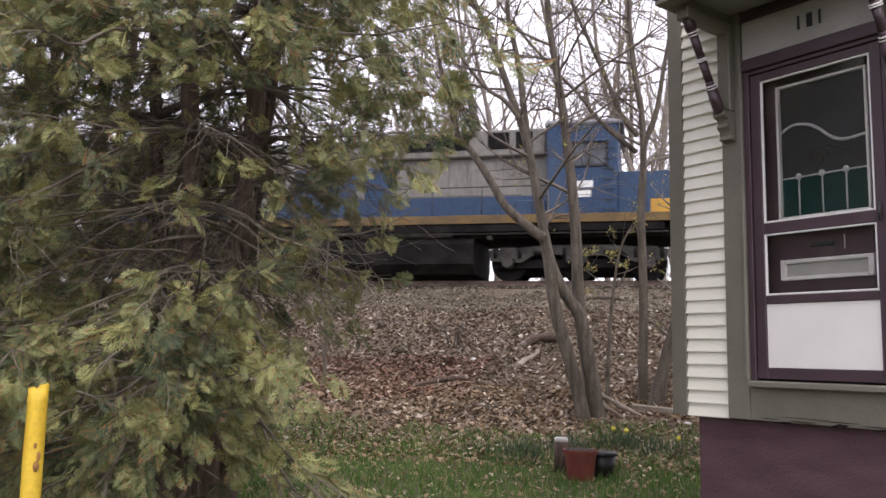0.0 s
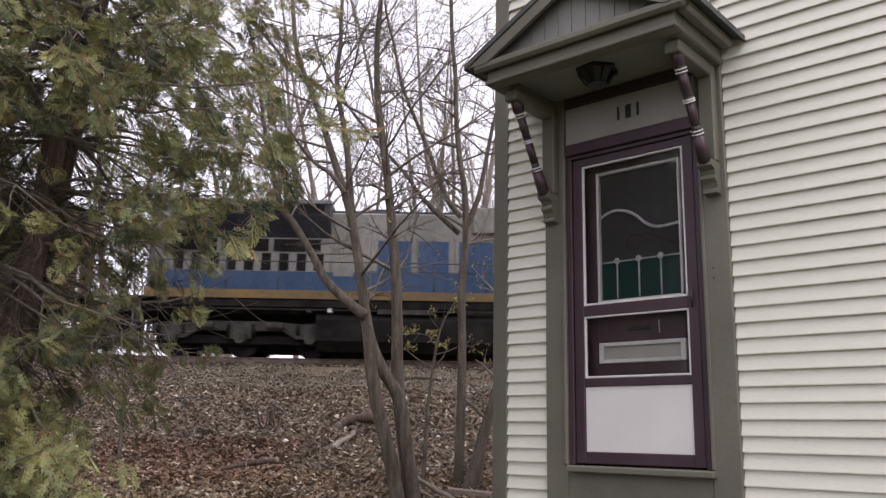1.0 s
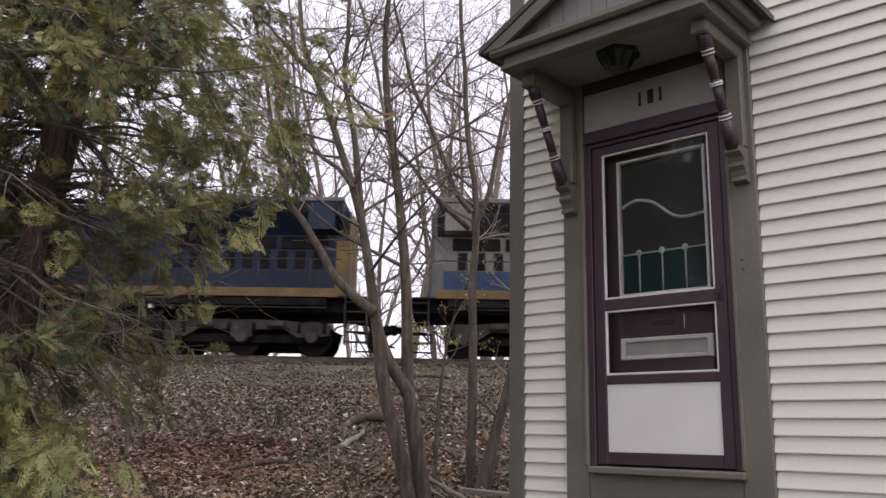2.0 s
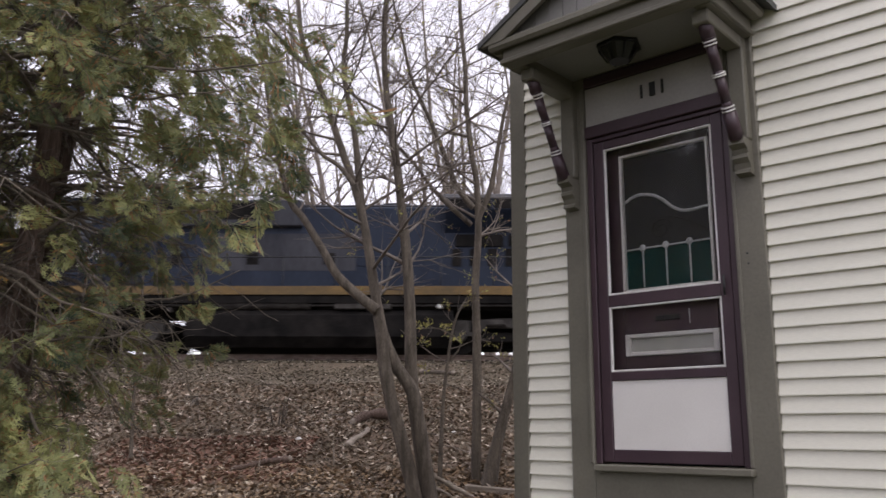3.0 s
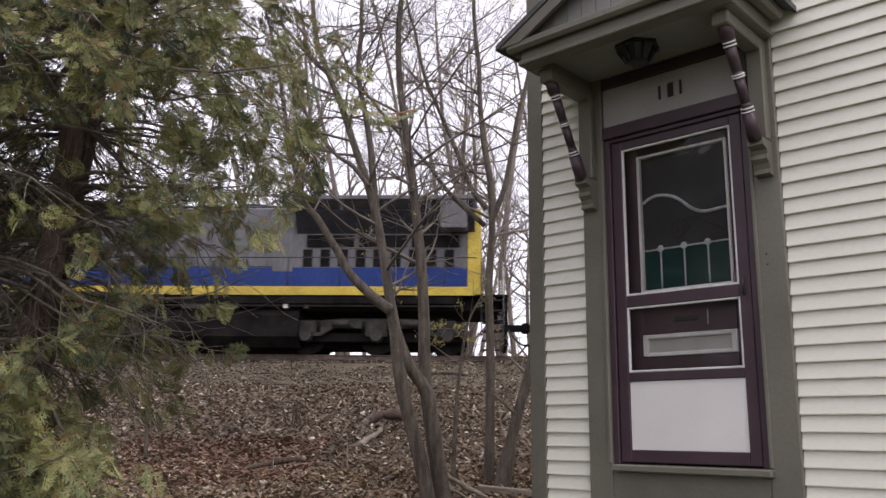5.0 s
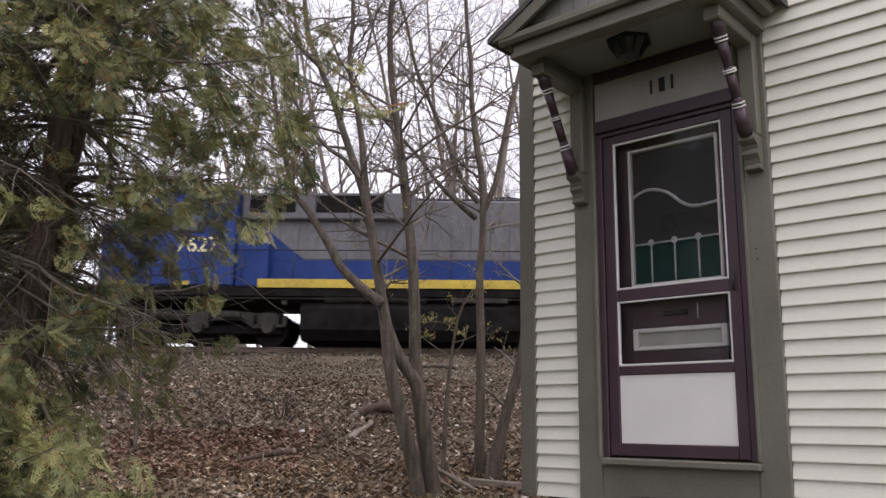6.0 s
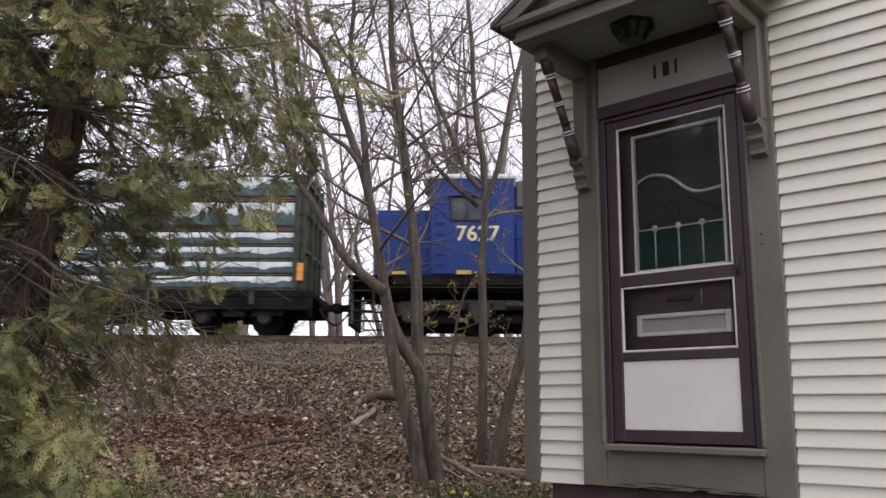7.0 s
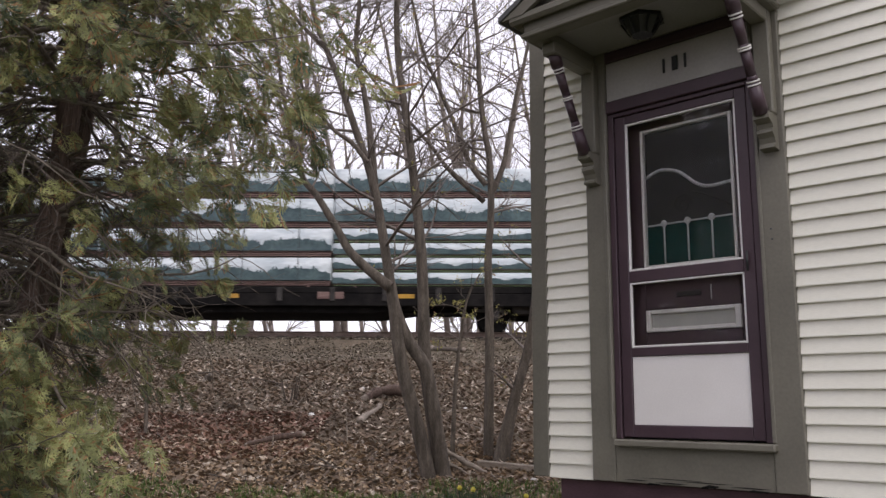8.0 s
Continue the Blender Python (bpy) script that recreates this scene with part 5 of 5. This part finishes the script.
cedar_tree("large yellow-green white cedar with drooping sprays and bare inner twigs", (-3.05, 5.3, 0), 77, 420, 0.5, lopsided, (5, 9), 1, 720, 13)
hedge_cedar = cedar_tree("dense yellow-green white cedar branched to the ground", (-6.3, 7.9, 0), 78, 230, 0.15, even, (5, 9), 0, 60)
copy_thing(hedge_cedar, pose(-5.7, 5.0, 0, 0, 0, 130))
# unseen cedars, added to keep bright sky out of the door glass's reflection
copy_thing(hedge_cedar, pose(-8.1, 1.4, 0, 0, 0, 250))
# four more unseen copies, closing the sky gaps in that reflection
for x, y, turn in ((-11.5, 3.4, 40), (-7.8, 3.3, 75), (-9.2, -0.4, 310), (-10.6, 1.2, 190)):
    copy_thing(hedge_cedar, pose(x, y, 0, 0, 0, turn))

# ---- ground cover


def litter():
    gen = np.random.default_rng(8)

    def scatter(name, label, n, x0, x1, y0, y1, s0, s1, tilt, mat, power=1.0, cat="leaves", slim=(0.35, 0.7)):
        X = gen.uniform(x0, x1, n)
        Y = y0 + (y1 - y0) * gen.uniform(0, 1, n) ** power
        Z = np.array([ground_z(a, b) for a, b in zip(X, Y)]) + gen.uniform(0.004, 0.03, n)
        S = gen.uniform(s0, s1, n)
        yaw, tl = gen.uniform(0, 2 * np.pi, n), gen.uniform(-tilt, tilt, n)
        u = np.stack([np.cos(yaw), np.sin(yaw), np.sin(tl)], 1)
        v = np.stack([-np.sin(yaw), np.cos(yaw), gen.uniform(-tilt, tilt, n)], 1) * gen.uniform(*slim, n)[:, None]
        c = np.stack([X, Y, Z + S * 0.3 * tilt], 1)
        quads = np.stack([c - u * S[:, None], c + v * S[:, None], c + u * S[:, None], c - v * S[:, None]], 1)
        tagged(sheet(name, quads, mat), label, cat, kind="stuff")

    scatter("leaf_litter", "dry brown fallen leaves covering the bank", 52000, -10.5, 2.6, 10.6, 19.5, 0.02, 0.062, 0.8, M["litter"], 1.25)
    scatter("tan_leaves", "tan dry leaves gathered at the foot of the bank", 15000, -8.5, 2.4, 10.0, 13.6, 0.025, 0.06, 0.7, M["tan_leaf"])
    scatter("yard_leaves", "scattered dry leaves in the grass", 2600, -8.5, 2.0, 7.6, 10.2, 0.02, 0.05, 0.7, M["tan_leaf"])
    scatter("wet_leaves", "reddish wet leaves in a patch on the bank", 5200, -6.0, -2.6, 12.7, 15.2, 0.025, 0.065, 0.7, M["red_leaf"])
    scatter("straw_litter", "pale dry stalks and curled leaves on the bank", 15000, -10.5, 2.6, 10.3, 20.5, 0.03, 0.085, 0.5, M["straw"], 1.1, "straw", (0.09, 0.2))
    scatter("stone_chips", "grey stone and bark chips on the upper bank", 42000, -12.5, 2.2, 15.5, 22.9, 0.012, 0.04, 0.7, M["chips"], 0.8, "gravel")


def blades(name, label, gen, n, area, h0, h1, w, mat, parent=None, lean=0.35):
    X, Y = area(n)
    Z = np.array([ground_z(a, b) for a, b in zip(X, Y)]) - 0.01
    H, yaw = gen.uniform(h0, h1, n), gen.uniform(0, 2 * np.pi, n)
    c = np.stack([X, Y, Z], 1)
    side = np.stack([np.cos(yaw), np.sin(yaw), 0 * yaw], 1) * w
    tip = np.stack([gen.normal(0, lean, n), gen.normal(0, lean, n), np.ones(n)], 1) * H[:, None]
    quads = np.stack([c - side, c + side, c + tip + side * 0.25, c + tip - side * 0.25], 1)
    return tagged(sheet(name, quads, mat, parent), label, kind="stuff")


litter()
gen = np.random.default_rng(12)


def patchy(n):
    """Places in the yard where the grass grows thick enough to be seen."""
    out = []
    while len(out) < n:
        x, y = gen.uniform(-9, 3.2), 5.5 + 6.4 * gen.uniform() ** 0.7
        if noise.noise((x * 0.9, y * 0.9, 0.4)) + 0.35 * noise.noise((x * 3.1, y * 3.1, 2.0)) > -0.5 + max(0.0, 0.35 * (y - 10.6)) - 0.25 * (x > 0.2):
            out.append((x, y))
    return np.array(out).T


tagged(blades("grass", "short spring grass of the yard", gen, 46000, patchy, 0.03, 0.13, 0.008, M["grass"]), category="grass")


def daffodils(x, y, n, spread, flowers, seed):
    g = np.random.default_rng(seed)
    clump = thing("daffodil_clump", "clump of blue-green daffodil leaves by the tree", "daffodils", group="daffodil clumps")
    blades("leaves", "", g, n, lambda k: (x + g.normal(0, spread, k), y + g.normal(0, spread * 0.6, k)), 0.09, 0.23, 0.010, M["daffodil_leaf"], clump, 0.28)
    for fx, fy, fz in flowers:
        z = ground_z(fx, fy)
        bar("stem", M["daffodil_leaf"], clump, (fx, fy, z), (fx, fy - 0.01, z + fz), 0.006, 0.004, 5)
        bm = bmesh.new()
        for k in range(6):
            a = math.radians(60 * k)
            bmesh.ops.create_icosphere(bm, subdivisions=1, radius=0.017, matrix=Matrix.Translation((fx + 0.018 * math.cos(a), fy - 0.02, z + fz + 0.018 * math.sin(a))) @ Matrix.Diagonal((1, 0.3, 1, 1)))
        rod(bm, (fx, fy - 0.02, z + fz), (fx, fy - 0.06, z + fz), 0.016, 0.02, 8)
        part("flower", bm, M["yellow_petal"], clump, "yellow daffodil flower", True)


daffodils(-0.12, 11.0, 170, 0.20, [(-0.21, 11.0, 0.23), (-0.04, 10.96, 0.22)], 1)
daffodils(-0.74, 10.8, 110, 0.14, [], 2)
daffodils(-1.35, 10.4, 260, 0.26, [], 3)
daffodils(0.28, 10.8, 160, 0.24, [(0.62, 10.9, 0.16)], 4)

# ---- loose wood and stones on the bank


def log(name, label, pts, r0, r1, mat, cat="log", lift=0.6):
    line = smooth_line([(x, y, ground_z(x, y) + lift * r0 + h) for x, y, h in pts], [r0 + (r1 - r0) * i / (len(pts) - 1) for i in range(len(pts))], 5)
    if r0 > 0.03:
        knots = random.Random(int(1000 * r0) + len(label) + int(abs(pts[0][0]) * 37))
        line = ([q + wobble(knots, 0.22 * r0) for q in line[0]], [r * knots.uniform(0.55, 1.05) for r in line[1]])
    ob = thing(name, label, cat)
    tubes("wood", [line], M[mat], ob, 9)
    for q, r in ((line[0][0], r0), (line[0][-1], r1)) if r0 > 0.03 else ():
        bm = bmesh.new()
        bmesh.ops.create_icosphere(bm, subdivisions=1, radius=r * 0.97, matrix=Matrix.Translation(q))
        part("broken_end", bm, M["dead"], ob, "", True)


log("split_log", "pale split log lying on the bank", [(-2.02, 14.85, 0), (-1.75, 15.5, 0.04)], 0.075, 0.055, "dead")
log("fallen_log", "dark rotten log half buried in leaves", [(-2.1, 16.1, 0), (-1.75, 16.4, 0.1), (-1.3, 16.5, 0.05)], 0.09, 0.12, "cedar_bark")
log("fallen_log", "dark rotten log half buried in leaves", [(-3.6, 13.4, 0), (-3.2, 13.6, 0.05), (-2.8, 13.8, 0.02)], 0.05, 0.07, "cedar_bark")
log("fallen_branch", "grey fallen branch at the tree's foot", [(-0.45, 12.55, 0.25), (-0.15, 12.5, 0.12), (0.12, 12.35, 0)], 0.05, 0.035, "dead", "branch")
log("fallen_branch", "thin fallen branch at the tree's foot", [(-0.4, 12.3, 0.15), (-0.1, 12.2, 0.02)], 0.035, 0.025, "dead", "branch")
log("fallen_log", "old log on the upper bank", [(-1.1, 20.9, 0), (-0.3, 20.6, 0.02)], 0.08, 0.07, "bark")
log("stump", "small dark broken stump on the bank", [(-5.6, 17.5, 0), (-5.5, 17.4, 0.12)], 0.10, 0.05, "bark", "stump")
log("dry_stalk", "upright pale dry stalk", [(-2.05, 13.6, 0), (-2.08, 13.65, 0.5)], 0.012, 0.008, "dead", "stalk", 0)
log("dry_stalk", "upright pale dry stalk", [(-3.15, 13.2, 0), (-3.13, 13.2, 0.36)], 0.012, 0.008, "dead", "stalk", 0)
rng = random.Random(3)
for i in range(46):
    x, y, a, ln = rng.uniform(-8.5, 0.3), rng.uniform(11.6, 20), rng.uniform(0, 6.28), rng.uniform(0.3, 1.0)
    x1, y1 = x + ln * math.cos(a), y + ln * math.sin(a)
    log("stick", "bleached stick lying among the leaves", [(x, y, 0.01), ((x + x1) / 2 + rng.uniform(-0.08, 0.08), (y + y1) / 2, 0.04), (x1, y1, 0.02)], rng.uniform(0.008, 0.02), 0.006, rng.choice(("dead", "dead", "bark")), "stick")
for x, y, r in ((-2.91, 15.05, 0.055), (-6.81, 15.2, 0.05), (0.8, 12.1, 0.05), (-2.3, 17.2, 0.04), (-0.2, 15.6, 0.045), (-5.0, 13.0, 0.04)):
    bm = bmesh.new()
    bmesh.ops.create_icosphere(bm, subdivisions=2, radius=r)
    for v in bm.verts:
        v.co = v.co * (1 + 0.35 * noise.noise(v.co * 14 + Vector((x, y, 0))))
        v.co.z *= 0.75
    ob = part("stone", bm, M["stone"], None, "", True)
    ob.location = (x, y, ground_z(x, y) + r * 0.5)
    tagged(ob, "small white stone lying on the leafy bank", "stone", "white stones")
log("dry_weed", "tuft of brown dry weed stems", [(-3.5, 16.0, 0), (-3.45, 15.95, 0.3)], 0.02, 0.008, "bark", "weed", 0)
for i in range(9):
    a = rng.uniform(0, 6.28)
    log("dry_weed", "brown dry weed stem", [(-3.5 + 0.1 * math.cos(a), 16.0, 0), (-3.5 + 0.22 * math.cos(a), 15.95, rng.uniform(0.25, 0.55))], 0.012, 0.004, "bark", "weed", 0)

# ---- yard things
timber = thing("edging_timber", "weathered timber lying by the house corner", "timber", pose(0.43, 12.64, ground_z(0.43, 12.6) + 0.04, 0, 4, -12))
block("beam", M["dead"], timber, (-0.42, 0.42, -0.07, 0.07, -0.09, 0.06), 0.015)


def planter():
    z = ground_z(-0.54, 9.55)
    pot = thing("planter", "brick-red planter with soil and dry stalks on the grass", "planter", pose(-0.54, 9.55, z, 0, 0, 20))
    bm = bmesh.new()
    lo = bmesh.ops.create_cone(bm, cap_ends=True, segments=20, radius1=0.15, radius2=0.185, depth=0.30, matrix=Matrix.Translation((0, 0, 0.15)))
    part("tub", bm, M["red_pot"], pot)
    bm = bmesh.new()
    rod(bm, (0, 0, 0.295), (0, 0, 0.345), 0.20, 0.205, 20)
    part("rim", bm, M["red_pot"], pot)
    bm = bmesh.new()
    rod(bm, (0, 0, 0.33), (0, 0, 0.352), 0.18, 0.175, 20)
    part("soil", bm, M["soil"], pot)
    rng = random.Random(6)
    for i in range(7):
        x, y = rng.uniform(-0.11, 0.11), rng.uniform(-0.11, 0.11)
        bar("dry_stalk", M["dead"], pot, (x, y, 0.35), (x + rng.uniform(-0.06, 0.06), y, 0.35 + rng.uniform(0.08, 0.2)), 0.005, 0.003, 5)
    black = thing("flower_pot", "black plastic flower pot beside the planter", "flower pot", pose(-0.30, 9.74, ground_z(-0.30, 9.74)))
    bm = bmesh.new()
    rod(bm, (0, 0, 0), (0, 0, 0.28), 0.13, 0.17, 14)
    part("tub", bm, M["black"], black, "", True)
    bm = bmesh.new()
    rod(bm, (0, 0, 0.25), (0, 0, 0.29), 0.18, 0.18, 14)
    part("rim", bm, M["black"], black, "", True)
    cup = thing("white_lid", "round white lid standing on a stake behind the planter", "lid", pose(-0.80, 9.95, ground_z(-0.80, 9.95)))
    bar("stake", M["cedar_bark"], cup, (0, 0, 0), (0, 0, 0.36), 0.08, 0.095, 12)
    bar("lid", M["stone"], cup, (0, 0, 0.36), (0, 0, 0.41), 0.085, 0.08, 12)


planter()


def yellow_post():
    post = thing("yellow_post", "chipped yellow post with a ragged top and rust", "post", pose(-2.63, 2.93, 0, 0, 0, 30))
    bm = bmesh.new()
    rng = random.Random(2)
    n, rings = 20, []
    for z in (-0.2, 0.3, 0.7, 0.95, 1.12, 1.25, 1.32):
        ring = []
        for k in range(n):
            a = 2 * math.pi * k / n
            r = 0.045 * (1 + 0.03 * math.sin(3 * a + z * 5)) + rng.uniform(-0.002, 0.002)
            ring.append(bm.verts.new((r * math.cos(a), r * math.sin(a), z + (rng.uniform(-0.015, 0.02) if z > 1.3 else 0))))
        rings.append(ring)
    for a, b in zip(rings, rings[1:]):
        for k in range(n):
            bm.faces.new((a[k], a[(k + 1) % n], b[(k + 1) % n], b[k]))
    top = [bm.verts.new((v.co.x * 0.86, v.co.y * 0.86, v.co.z - 0.004)) for v in rings[-1]]
    low = [bm.verts.new((v.co.x, v.co.y, 1.16)) for v in top]
    for a, b in ((rings[-1], top), (top, low)):
        for k in range(n):
            bm.faces.new((a[k], a[(k + 1) % n], b[(k + 1) % n], b[k]))
    bm.faces.new(low)
    part("sleeve", bm, M["post"], post, "", True)
    for dx, z, s in ((0.009, 1.05, 0.010), (0.022, 1.0, 0.016), (0.016, 0.955, 0.019)):
        bm = bmesh.new()
        bmesh.ops.create_icosphere(bm, subdivisions=2, radius=s, matrix=Matrix.Translation((dx, -math.sqrt(max(0.0, 0.044 ** 2 - dx ** 2)), z)) @ Matrix.Diagonal((0.9, 0.25, 1.5, 1)))
        part("rust_patch", bm, M["rust"], post, "rusted hole in the paint", True)


yellow_post()


motions()
